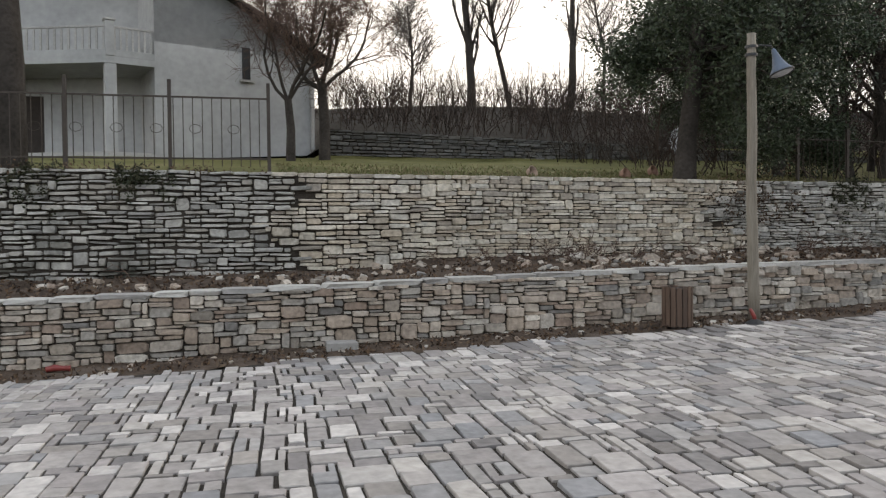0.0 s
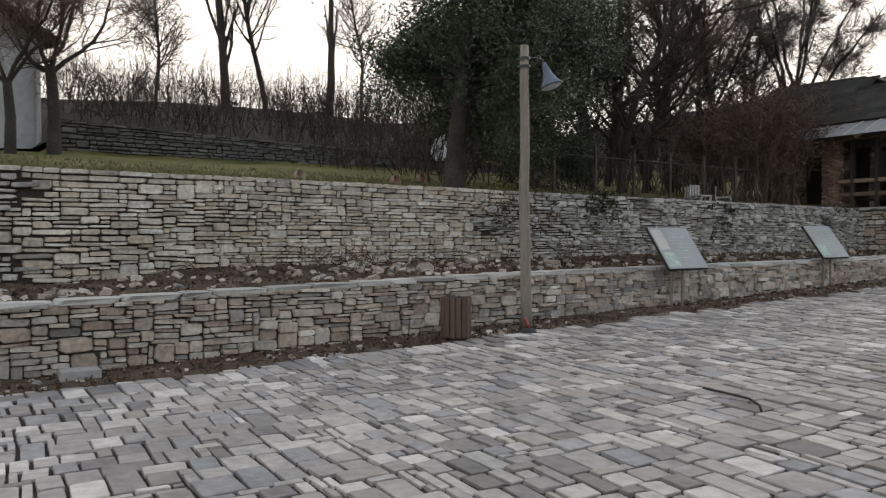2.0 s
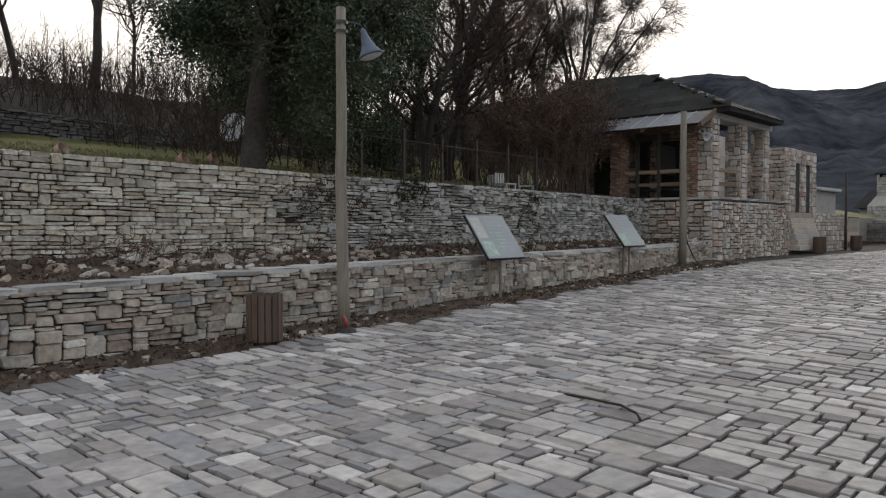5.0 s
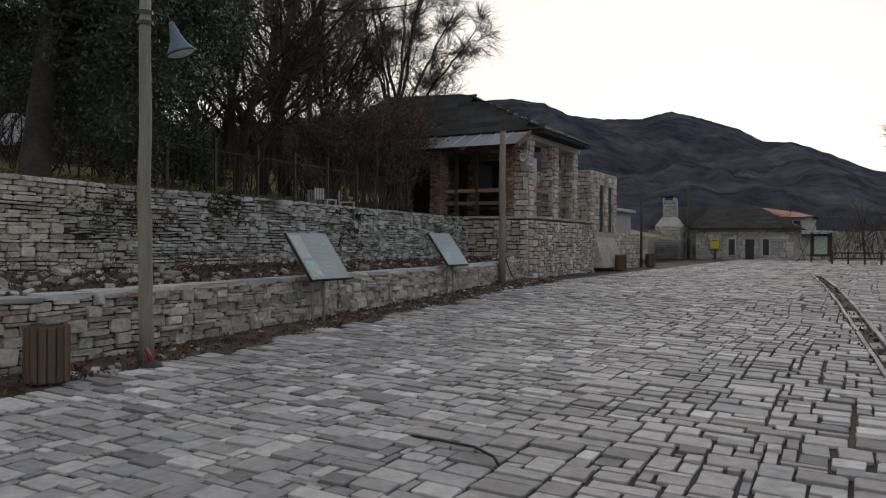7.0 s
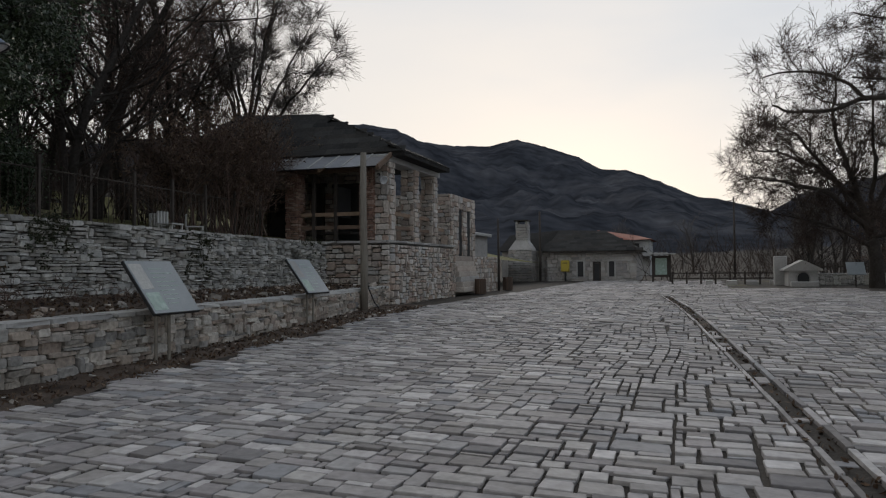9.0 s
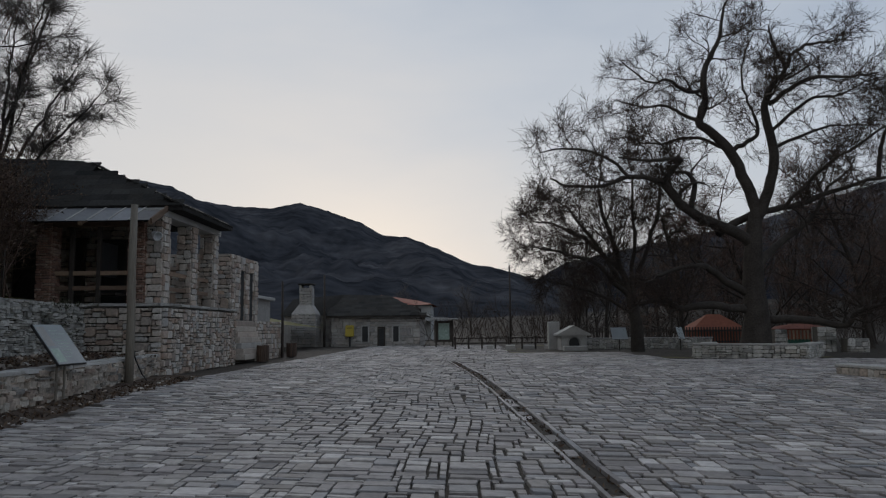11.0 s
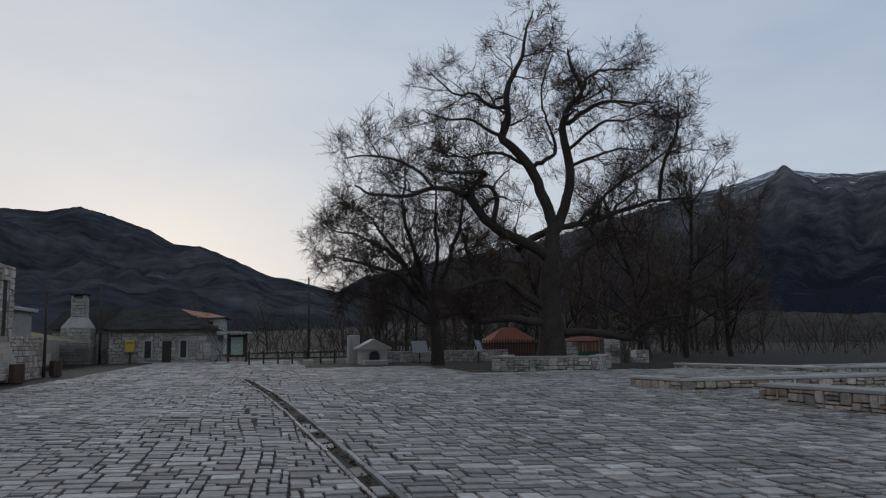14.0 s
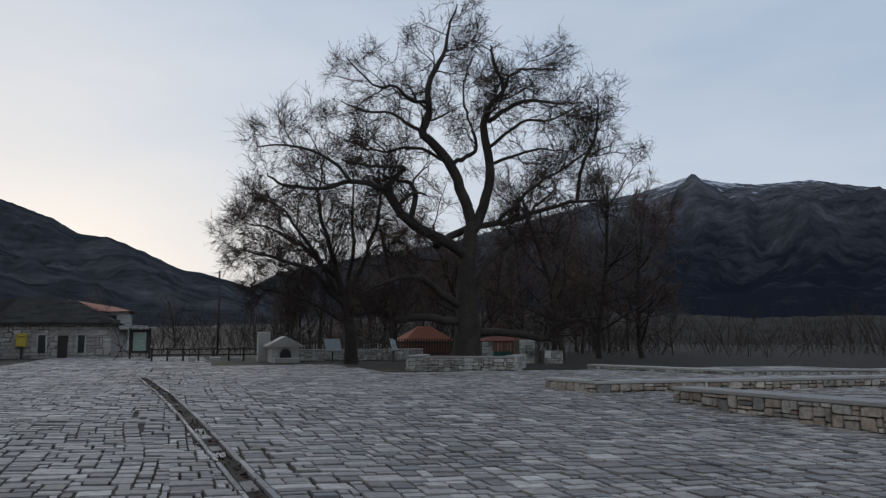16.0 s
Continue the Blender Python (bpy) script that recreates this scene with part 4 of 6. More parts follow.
lay(fw, "stone", courses(7.9, 1.55, (0.12, 0.22), (0.18, 0.5), 0.2, 301), lambda u, v: pose(27.5 + u, 11.5, 0.55 + v) if not 0.7 < u < 3.4 else None, M_TERR, 0.015, 0.1, 60, lambda u, v: u < 3, rough=0.012, seed=302)

# ---------------------------------------------------------------- far end of the square
fh = thing("slate_roofed_cottage", "low stone cottage with a slate roof and small windows", "house", (0, 0, 0))
FX = 56.0
fwall = part("wall", box_mesh("wall", M_FARWALL, FX + 0.06, FX + 7, 6.76, 12.9, 0.3, 2.75), fh)
lay(fwall, "stone", courses(6.2, 2.35, (0.14, 0.26), (0.25, 0.7), 0.15, 311), along((FX, 12.95), (FX, 6.7), lambda x: 0.4), M_FARWALL, 0.02, 0.12, 200, lambda u, v: True, rough=0.02, seed=312)
lay(fwall, "stone", courses(2.4, 2.35, (0.14, 0.26), (0.25, 0.7), 0.15, 313), along((FX + 1.5, 15.2), (FX + 1.5, 12.9), lambda x: 0.5), M_FARWALL, 0.02, 0.12, 60, lambda u, v: True, rough=0.02, seed=314)
part("annex_wall", box_mesh("annex_wall", M_FARWALL, FX + 1.56, FX + 6.5, 12.9, 16.6, 0.3, 2.85), fh)
ez = 2.72
v = [(FX - 0.35, 6.3, ez), (FX - 0.35, 13.2, ez), (FX + 7.3, 13.2, ez), (FX + 7.3, 6.3, ez), (FX + 3.5, 9.2, 4.3), (FX + 3.5, 12.6, 4.4), (FX + 3.5, 16.4, 4.1), (FX + 1.2, 13.2, ez + 0.1), (FX + 1.2, 16.9, ez + 0.1), (FX + 6.5, 16.9, ez + 0.1), (FX + 6.5, 13.2, ez + 0.1)]
fr = part("roof", mesh_of("roof", v, [(1, 0, 4, 5), (0, 3, 4), (3, 2, 5, 4), (2, 1, 5), (8, 7, 5, 6), (10, 9, 6, 5), (9, 8, 6), (0, 1, 2, 3), (7, 8, 9, 10)], M_SLATE), fh, "grey stone-slab roof")
slate_plane(fr, (FX - 0.35, 13.2, ez), (FX - 0.35, 6.3, ez), (FX + 3.5, 9.2, 4.3), (FX + 3.5, 12.6, 4.4), (0.3, 0.45), (0.4, 0.9), 320, 80)
part("fascia", box_mesh("fascia", M_DARKWOOD, FX - 0.36, FX - 0.3, 6.3, 13.2, ez - 0.09, ez - 0.01), fh)
# cottage windows and door: interior shade painted as black boxes
for y0, y1, z0, z1, nm in ((10.38, 10.78, 0.95, 2.0, "window"), (9.28, 9.62, 0.45, 1.85, "door"), (8.25, 8.62, 0.95, 2.0, "window")):
    d = part(nm, box_mesh(nm, M_BLACK, FX - 0.1, FX - 0.06, y0, y1, z0, z1), fh, "dark opening")
    for yy in (y0 - 0.1, y1):
        part("frame", box_mesh("frame", M_CONC if nm == "window" else M_DARKWOOD, FX - 0.13, FX - 0.04, yy, yy + 0.1, z0 - 0.05, z1 + 0.1, bevel=0.01), d)
    part("lintel", box_mesh("lintel", M_CONC if nm == "window" else M_DARKWOOD, FX - 0.13, FX - 0.04, y0 - 0.1, y1 + 0.1, z1 + 0.005, z1 + 0.13, bevel=0.01), d)
# the open doorway's shade is a black box too
d = part("door", box_mesh("door", M_BLACK, FX + 1.42, FX + 1.5, 15.6, 16.1, 0.5, 2.3), fh, "dark open doorway")
ch = stone_box(fh, "chimney", FX - 0.3, FX + 1.5, 14.0, 15.7, 0.4, 2.9, M_FARWALL, (0.14, 0.24), (0.22, 0.55), 335, label="broad stone chimney breast")
v = [(FX - 0.3, 14.0, 2.9), (FX - 0.3, 15.7, 2.9), (FX + 1.5, 15.7, 2.9), (FX + 1.5, 14.0, 2.9), (FX + 0.15, 14.4, 3.6), (FX + 0.15, 15.25, 3.6), (FX + 1.05, 15.25, 3.6), (FX + 1.05, 14.4, 3.6)]
part("shoulder", mesh_of("shoulder", v, [(0, 1, 5, 4), (1, 2, 6, 5), (2, 3, 7, 6), (3, 0, 4, 7), (4, 5, 6, 7)], M_FARWALL), ch)
stone_box(ch, "stack", FX + 0.15, FX + 1.0, 14.4, 15.25, 3.6, 4.75, M_FARWALL, (0.14, 0.24), (0.2, 0.5), 330)
part("cap", box_mesh("cap", M_SLATE, FX + 0.05, FX + 1.1, 14.3, 15.35, 4.95, 5.05, bevel=0.02), ch)
for yy in (14.4, 15.1):
    part("cap_leg", box_mesh("cap_leg", M_FARWALL, FX + 0.15, FX + 0.9, yy, yy + 0.15, 4.75, 4.95), ch)
e = thing("post_box", "yellow post box on the cottage wall", "post box", (FX - 0.3, 11.62, 1.2))
part("body", box_mesh("body", M_YELLOW, -0.12, 0.12, -0.3, 0.3, 0.1, 0.9, bevel=0.05), e)
part("slot", box_mesh("slot", M_BLACK, -0.13, -0.118, -0.18, 0.18, 0.68, 0.73), e)
part("bracket", box_mesh("bracket", M_DARKMETAL, -0.05, 0.2, -0.05, 0.05, -0.6, 0.1), e)


def utility_pole(place, h, r=0.09):
    e = thing("utility_pole", "plain dark wooden utility pole", "pole", place, "utility poles")
    part("pole", Solid().tube([(0, 0, -0.2), (0.01, 0, h * 0.5), (0.0, 0.02, h)], [r, r * 0.9, r * 0.7], 9).mesh("pole", M_DARKWOOD, True), e)
    return e


utility_pole((34.6, 11.3, 0.6), 3.2, 0.06)
utility_pole((55.0, 13.25, 0.64), 4.9)
utility_pole((66, -0.1, 0.5), 6.5)
# white house with a red roof behind
rh = thing("red_roofed_house", "white rendered house with a red tiled roof", "house", (0, 0, 0))
part("wall", box_mesh("wall", M_WHITE, 90, 98, 7.5, 9.8, 0.3, 4.55), rh)
part("wall", box_mesh("wall", M_WHITE, 92, 98, 9.8, 15, 0.3, 4.6), rh)
part("roof", mesh_of("roof", [(89.2, 9.2, 4.55), (89.2, 15.3, 4.6), (99, 15.3, 4.6), (99, 7, 4.6), (89.2, 7.2, 4.62), (94, 9.0, 5.2), (94, 13.6, 5.95)], [(0, 1, 6, 5), (1, 2, 6), (2, 3, 5, 6), (3, 4, 5), (4, 0, 5)], M_REDROOF), rh, "red clay roof")
# window shade painted flat black
w = part("window", box_mesh("window", M_BLACK, 89.9, 89.99, 8.6, 9.3, 3.6, 4.2), rh)
part("balcony", box_mesh("balcony", M_WHITE, 88.2, 90, 5.6, 9.6, 2.75, 3.15), rh)
wb = thing("terrace_block", "small pale stone block with a parapet behind the street wall", "building", (0, 0, 0))
part("wall", box_mesh("wall", M_FARWALL, 36, 40, 13.2, 15.5, 1.0, 3.2, bevel=0.02), wb)
part("slab", box_mesh("slab", M_CONC, 35.8, 40.2, 13.0, 15.7, 3.2, 3.35, bevel=0.02), wb)
# roofed notice board
kb = thing("notice_board", "roofed dark notice board with a pale poster", "notice board", (52, 0, 0.6))
for y in (4.45, 5.5):
    part("post", box_mesh("post", M_DARKWOOD, -0.06, 0.06, y - 0.06, y + 0.06, -0.1, 1.8, bevel=0.01), kb)
part("panel", box_mesh("panel", M_DARKWOOD, -0.03, 0.03, 4.5, 5.45, 0.35, 1.7), kb)
part("poster", box_mesh("poster", M_SIGNPIC, -0.042, -0.032, 4.65, 5.35, 0.5, 1.55), kb, "pale printed poster")
part("roof", Solid().box(-0.6, 0.1, 4.1, 5.85, 1.78, 1.84, bevel=0.01, m=pose(0, 0, 0, 0, 0, 0)).mesh("roof", M_CONC), kb)
# rail fence
fe = thing("rail_fence", "low dark timber rail fence at the end of the square", "fence", (46, 0, 0.62))
for k in range(9):
    y = 4.2 - 0.75 * k
    part("post", box_mesh("post", M_DARKWOOD, -0.05, 0.05, y - 0.05, y + 0.05, -0.1, 0.72, bevel=0.01), fe)
for z in (0.3, 0.58):
    part("rail", box_mesh("rail", M_DARKWOOD, -0.02, 0.02, -1.9, 4.3, z, z + 0.07, bevel=0.005), fe)
for k, (y, s) in enumerate([(1.2, 0.5), (0.2, 0.6), (-0.9, 0.5), (2.3, 0.35)]):
    e = thing("pale_stone", "rough pale stone block lying under the fence", "stone", (44.5, y, 0.62), "pale blocks by the fence")
    part("block", mesh_of("block", BLOCKS[k][0] * np.array([0.4, s, 0.3]) + np.array([0, 0, 0.1]), BLOCKS[k][1], M_COPE), e)
# small chapel-like fountain house
sh = thing("fountain_house", "tiny gabled stone fountain house with an arched niche", "shrine", (42, -1.9, 0.6))
part("body", box_mesh("body", M_CONC, 0, 1.6, -0.66, 0.66, -0.1, 0.88, bevel=0.02), sh)
part("roof", mesh_of("roof", [(-0.12, -0.85, 0.84), (-0.12, 0.85, 0.84), (-0.12, 0, 1.28), (1.7, -0.85, 0.84), (1.7, 0.85, 0.84), (1.7, 0, 1.28), (-0.12, -0.85, 0.76), (-0.12, 0.85, 0.76), (1.7, -0.85, 0.76), (1.7, 0.85, 0.76)], [(0, 2, 1), (3, 4, 5), (0, 3, 5, 2), (2, 5, 4, 1), (0, 1, 7, 6), (0, 6, 8, 3), (1, 4, 9, 7), (3, 8, 9, 4)], M_COPE), sh)
# the niche is one flat black face, its depth of shade painted
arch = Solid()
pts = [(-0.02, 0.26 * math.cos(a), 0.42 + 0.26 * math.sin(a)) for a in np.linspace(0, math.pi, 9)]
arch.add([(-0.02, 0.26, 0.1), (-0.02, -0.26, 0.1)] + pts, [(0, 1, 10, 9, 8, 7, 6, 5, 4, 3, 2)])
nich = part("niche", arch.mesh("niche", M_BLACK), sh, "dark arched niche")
part("arch", Solid().tube([(-0.03, 0.28, 0.1)] + [(-0.03, 0.3 * math.cos(a), 0.42 + 0.3 * math.sin(a)) for a in np.linspace(0, math.pi, 9)] + [(-0.03, -0.28, 0.1)], 0.035, 6).mesh("arch", M_COPE), nich)
part("trough", box_mesh("trough", M_CONC, -0.7, -0.1, -0.6, 0.6, -0.1, 0.25, bevel=0.03), sh)
part("rear_pier", box_mesh("rear_pier", M_CONC, 1.8, 2.3, 0.5, 1.1, -0.1, 1.5, bevel=0.03), sh)

# plane tree planter, piers and low walls of the square


def ring_wall(name, label, pts, z0, z1, mat, seed, thick=0.35, cap=True, closed=False, singles=80):
    w = None
    core = Solid()
    segs = list(zip(pts, pts[1:]))
    for a, b in segs:
        ln = math.hypot(b[0] - a[0], b[1] - a[1])
        t = math.degrees(math.atan2(b[1] - a[1], b[0] - a[0]))
        core.box(0.0, ln, 0.04, thick, z0, z1 - 0.05, m=pose(a[0], a[1], 0, 0, 0, t))
    w = tagged(part(name, core.mesh(name, M_MORTAR)), label, "wall", kind="structure")
    for i, (a, b) in enumerate(segs):
        ln = math.hypot(b[0] - a[0], b[1] - a[1])
        lay(w, "stone", ashlar(ln, z1 - z0 - 0.05, 0.11, 0.075, [(2, 1, 3), (3, 1, 2), (2, 2, 5), (3, 2, 3), (1, 1, 2), (2, 3, 2), (3, 3, 1.5)], seed + i), along(a, b, lambda x: z0), mat, 0.014, 0.1, singles, lambda u, v: True, rough=0.014, seed=seed + 20 + i)
        if cap:
            t = math.degrees(math.atan2(b[1] - a[1], b[0] - a[0]))
            part("coping", box_mesh("coping", M_COPE, -0.03, ln + 0.03, -0.05, thick + 0.05, z1 - 0.05, z1 + 0.02, bevel=0.012, m=pose(a[0], a[1], 0, 0, 0, t)), w)
    return w


ring_wall("wall_planter", "low stone planter wall round the great plane tree", [(33.6, -6.0), (30.7, -4.6), (28.55, -7.75), (31.5, -9.6)], 0.5, 1.12, M_OLD, 401)
ring_wall("wall_square", "low stone wall with pale coping beside the square", [(20.5, -4.9), (18.8, -5.2), (18.4, -9.0), (18.2, -16)], 0.45, 0.83, M_LOW, 411)
ring_wall("wall_near", "low stone wall with thick pale coping", [(16.55, -5.55), (12.5, -6.06), (7.0, -6.8)], 0.1, 0.83, M_LOW, 421, 0.45, singles=110)
ring_wall("wall_rear", "long low stone wall at the back of the square", [(29.5, -11.2), (23.4, -12.7), (22.2, -17), (22, -26)], 0.5, 0.78, M_OLD, 431, singles=40)
ring_wall("wall_end", "low rubble wall behind the trees", [(44, -2.6), (44, -9.5)], 0.5, 1.2, M_OLD, 441, singles=60)
for k, (x, y, w_, h) in enumerate([(36, -11.85, 0.75, 1.7), (36, -9.9, 0.5, 1.6), (35.5, -12.9, 0.9, 1.2)]):
    e = thing("gate_pier", "square rubble gate pier behind the plane tree", "pier", (0, 0, 0), "gate piers")
    stone_box(e, "pier", x, x + 0.6, y - w_ / 2, y + w_ / 2, 0.5, h, M_OLD, (0.1, 0.2), (0.16, 0.4), 450 + 10 * k)
gt = thing("green_gate", "green boarded gate with pale pickets", "gate", (37.5, -10.9, 0.6))
part("board", box_mesh("board", M_GREEN, -0.02, 0.02, -0.9, 1.0, 0.05, 0.55), gt)
for k in range(12):
    part("picket", box_mesh("picket", M_PLANK, -0.02, 0.02, -0.85 + 0.16 * k, -0.78 + 0.16 * k, 0.5, 0.95), gt)
for k, (y, w_) in enumerate([(-3.85, 0.75), (-6.8, 0.3)]):
    e = thing("lectern_sign", "small sloping pale sign board by the trees", "sign", (40, y, 0.62), "sloping signs by the trees")
    part("panel", box_mesh("panel", M_SIGN, 0, 0.8, -w_ / 2, w_ / 2, 0, 0.03, bevel=0.005, m=pose(0, 0, 0.55, 8 if k else 0, -45, 0)), e, "pale panel")
    part("leg", Solid().tube([(0.3, 0, -0.1), (0.3, 0, 0.85)], 0.03, 7).mesh("leg", M_DARKWOOD), e)
for k, (y, w_, h) in enumerate([(-11.2, 3.2, 2.5), (-16.2, 3.4, 1.9)]):
    e = thing("tiled_pavilion", "low open pavilion with an orange-red tiled roof", "pavilion", (48, y, 0.5), "pavilions behind the fence")
    part("roof", mesh_of("roof", [(-0.2, -w_ / 2, 1.1), (-0.2, w_ / 2, 1.1), (2.6, w_ / 2, 1.1), (2.6, -w_ / 2, 1.1), (1.0, -0.4, h - 0.5), (1.0, 0.4, h - 0.5)], [(0, 1, 5, 4), (1, 2, 5), (2, 3, 4, 5), (3, 0, 4), (3, 2, 1, 0)], M_REDROOF), e)
    part("wall", box_mesh("wall", M_REDROOF, 0.2, 2.3, -w_ / 2 + 0.2, w_ / 2 - 0.2, -0.1, 1.1), e)
pf = thing("picket_fence", "dark picket fence in front of the pavilions", "fence", (45.5, 0, 0.6))
for k in range(64):
    y = -3.0 - 0.16 * k
    part("picket", box_mesh("picket", M_DARKWOOD, -0.02, 0.02, y - 0.035, y + 0.035, 0.0, 1.15), pf)
for z in (0.3, 0.9):
    part("rail", box_mesh("rail", M_DARKWOOD, 0.02, 0.05, -13.2, -2.9, z, z + 0.07), pf)

# ---------------------------------------------------------------- white house, iron fence, back wall, dish
wh = thing("white_house", "two-storey white rendered house with a corner balcony on a square column", "house", (0, 0, 0))


def prism(name, mat, poly, z0, z1, parent, label=""):
    """An upright block over a plan outline; z1 may be one height or one for each corner."""
    n = len(poly)
    tops = z1 if hasattr(z1, "__len__") else [z1] * n
    v = [(x, y, z0) for x, y in poly] + [(x, y, z) for (x, y), z in zip(poly, tops)]
    f = [(i, (i + 1) % n, n + (i + 1) % n, n + i) for i in range(n)] + [tuple(range(n))[::-1], tuple(range(n, 2 * n))]
    return part(name, mesh_of(name, v, f, mat), parent, label)


WR, WS, WC, WI, WL = (1.76, 26.5), (-3.1, 24.55), (-4.36, 24.05), (-3.75, 26.2), (-9.6, 25.6)
prism("wall", M_WHITE, [WR, (-1.4, 34.4), (-6.3, 32.4), WI, WS], 3.5, [7.45, 7.45, 10.2, 10.2, 10.2], wh)
prism("wall", M_WHITE, [WI, (-6.3, 32.4), (-12, 33), (-11, 28.0)], 3.5, [10.2, 10.2, 10.6, 10.6], wh)
prism("balcony_slab", M_WHITE, [WS, WI, (-11, 28.0), WL, WC], 6.66, 6.86, wh, "rendered balcony slab")
prism("plinth", M_CONC, [WS, WI, (-11, 28.0), WL, WC], 3.4, 4.08, wh, "grey concrete plinth")


def rail_run(a, b, count):
    """A stretch of balcony railing: low parapet, thin bars and a top rail."""
    d = Vector((b[0] - a[0], b[1] - a[1], 0))
    m = pose(a[0], a[1], 6.86, 0, 0, math.degrees(math.atan2(d.y, d.x)))
    low = part("parapet", box_mesh("parapet", M_WHITE, 0, d.length, 0.02, 0.12, 0.0, 0.2, bevel=0.01, m=m), wh, "rendered balcony parapet")
    part("top_rail", box_mesh("top_rail", M_CONC, 0, d.length, 0.04, 0.1, 0.84, 0.9, bevel=0.008, m=m), low)
    for k in range(count):
        x = d.length * (k + 0.5) / count
        part("baluster", box_mesh("baluster", M_CONC, x - 0.03, x + 0.03, 0.05, 0.09, 0.2, 0.84, m=m), low)


rail_run(WC, WS, 8)
rail_run(WL, WC, 26)
col = part("column", box_mesh("column", M_WHITE, -0.16, 0.16, -0.16, 0.16, 3.6, 6.66, bevel=0.02, m=pose(-4.3, 24.25, 0, 0, 0, 20)), wh, "square white column")
part("balcony_post", box_mesh("balcony_post", M_WHITE, -0.13, 0.13, -0.13, 0.13, 6.86, 7.9, bevel=0.02, m=pose(-4.3, 24.2, 0, 0, 0, 20)), wh, "square white post")
part("post_cap", box_mesh("post_cap", M_CONC, -0.16, 0.16, -0.16, 0.16, 7.9, 7.96, bevel=0.01, m=pose(-4.3, 24.2, 0, 0, 0, 20)), wh)
# roof edge over the gable, with a dark soffit
gd = (Vector(WR) - Vector(WS)).normalized()
gn = Vector((gd.y, -gd.x))
e0, e1 = Vector(WR) + gd * 0.45 + gn * 0.45, Vector(WS) - gd * 3.2 + gn * 0.45
b0, b1 = e0 - gn * 9, e1 - gn * 9
v = [(e0.x, e0.y, 7.38), (e1.x, e1.y, 11.65), (b1.x, b1.y, 11.65), (b0.x, b0.y, 7.38)]
v = [(x, y, z + 0.12) for x, y, z in v] + v
part("roof", mesh_of("roof", v, [(0, 1, 2, 3), (7, 6, 5, 4), (0, 4, 5, 1), (1, 5, 6, 2), (2, 6, 7, 3), (3, 7, 4, 0)], M_SLATE), wh, "dark tiled roof edge")
prism("gable", M_WHITE, [WR, (-1.4, 34.4), (-6.3, 32.4), WS], 7.45, [7.46, 7.46, 10.25, 10.25], wh)
wm = pose(WS[0], WS[1], 0, 0, 0, math.degrees(math.atan2(gd.y, gd.x)))
# black box in place of the window's shaded inside
w = part("window", box_mesh("window", M_BLACK, 2.72, 2.98, -0.03, 0.02, 6.6, 7.6, m=wm), wh, "narrow dark window")
part("window_frame", box_mesh("window_frame", M_WHITE, 2.98, 3.06, -0.05, 0.02, 6.55, 7.65, m=wm), w)
part("window_sill", box_mesh("window_sill", M_CONC, 2.62, 3.1, -0.1, 0.02, 6.5, 6.56, m=wm), w)
part("drainpipe", Solid().tube([wm @ Vector((5.1, -0.06, 3.9)), wm @ Vector((5.1, -0.06, 7.2))], 0.05, 8).mesh("drainpipe", M_CONC), wh)
d = part("door", box_mesh("door", M_DARKWOOD, -8.4, -6.5, 26.95, 27.05, 4.08, 6.1), wh, "dark brown double door")
part("door_frame", box_mesh("door_frame", M_WHITE, -6.5, -6.25, 26.85, 27.1, 4.08, 6.2), d)

fe = thing("iron_fence", "brown iron fence of thin bars on top of the old wall", "fence", (0, 14.0, 0))
for x in (-6.5, -4.85, -3.2, -1.54, 0.12):
    zb = up_top(x) - 0.1
    part("post", box_mesh("post", M_IRON, x - 0.03, x + 0.03, -0.03, 0.03, zb, zb + 1.72), fe)
for z in (2.92, 3.98):
    part("rail", box_mesh("rail", M_IRON, -9, 0.15, -0.012, 0.012, z, z + 0.03), fe)
for k in range(57):
    x = -9 + 0.16 * k
    part("bar", Solid().tube([(x, 0, 2.8), (x, 0, 4.0)], 0.008, 4).mesh("bar", M_IRON), fe)
for k in range(14):
    x = -8.8 + 0.64 * k
    part("scroll", Solid().tube([(x + 0.1 * math.cos(a), 0.01, 3.45 + 0.08 * math.sin(a)) for a in np.linspace(0, 6.28, 9)], 0.006, 4).mesh("scroll", M_IRON), fe)

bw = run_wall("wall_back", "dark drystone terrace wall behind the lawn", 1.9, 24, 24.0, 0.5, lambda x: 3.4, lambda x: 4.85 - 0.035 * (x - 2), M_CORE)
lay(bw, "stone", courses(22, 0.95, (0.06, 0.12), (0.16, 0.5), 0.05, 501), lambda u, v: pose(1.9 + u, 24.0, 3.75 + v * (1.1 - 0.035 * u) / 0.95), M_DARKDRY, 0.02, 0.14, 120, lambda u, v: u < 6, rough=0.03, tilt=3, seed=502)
mf = thing("mesh_fence", "thin wire fence on leaning posts above the back wall", "fence", (0, 24.4, 0))
for k in range(15):
    x = 2.4 + 1.45 * k
    part("post", Solid().tube([(x, 0, 4.0), (x + 0.03, 0, 5.35 - 0.03 * k)], 0.025, 6).mesh("post", M_IRON), mf)
for z in (4.75, 5.1):
    part("wire", Solid().tube([(2.4, 0, z + 0.1), (22.7, 0, z - 0.35)], 0.006, 4).mesh("wire", M_IRON), mf)

sd = thing("satellite_dish", "grey satellite dish on a short mast by the back wall", "satellite dish", (12.85, 21.8, up_ground(12.85, 21.8)))
m = pose(0, 0, 0.85, 75, 0, -62)
part("reflector", Solid().lathe([(0.002, 0.0), (0.15, 0.01), (0.3, 0.05), (0.44, 0.12), (0.45, 0.11), (0.3, 0.035), (0.002, -0.015)], 26, m=m).mesh("reflector", M_DISH, True), sd)
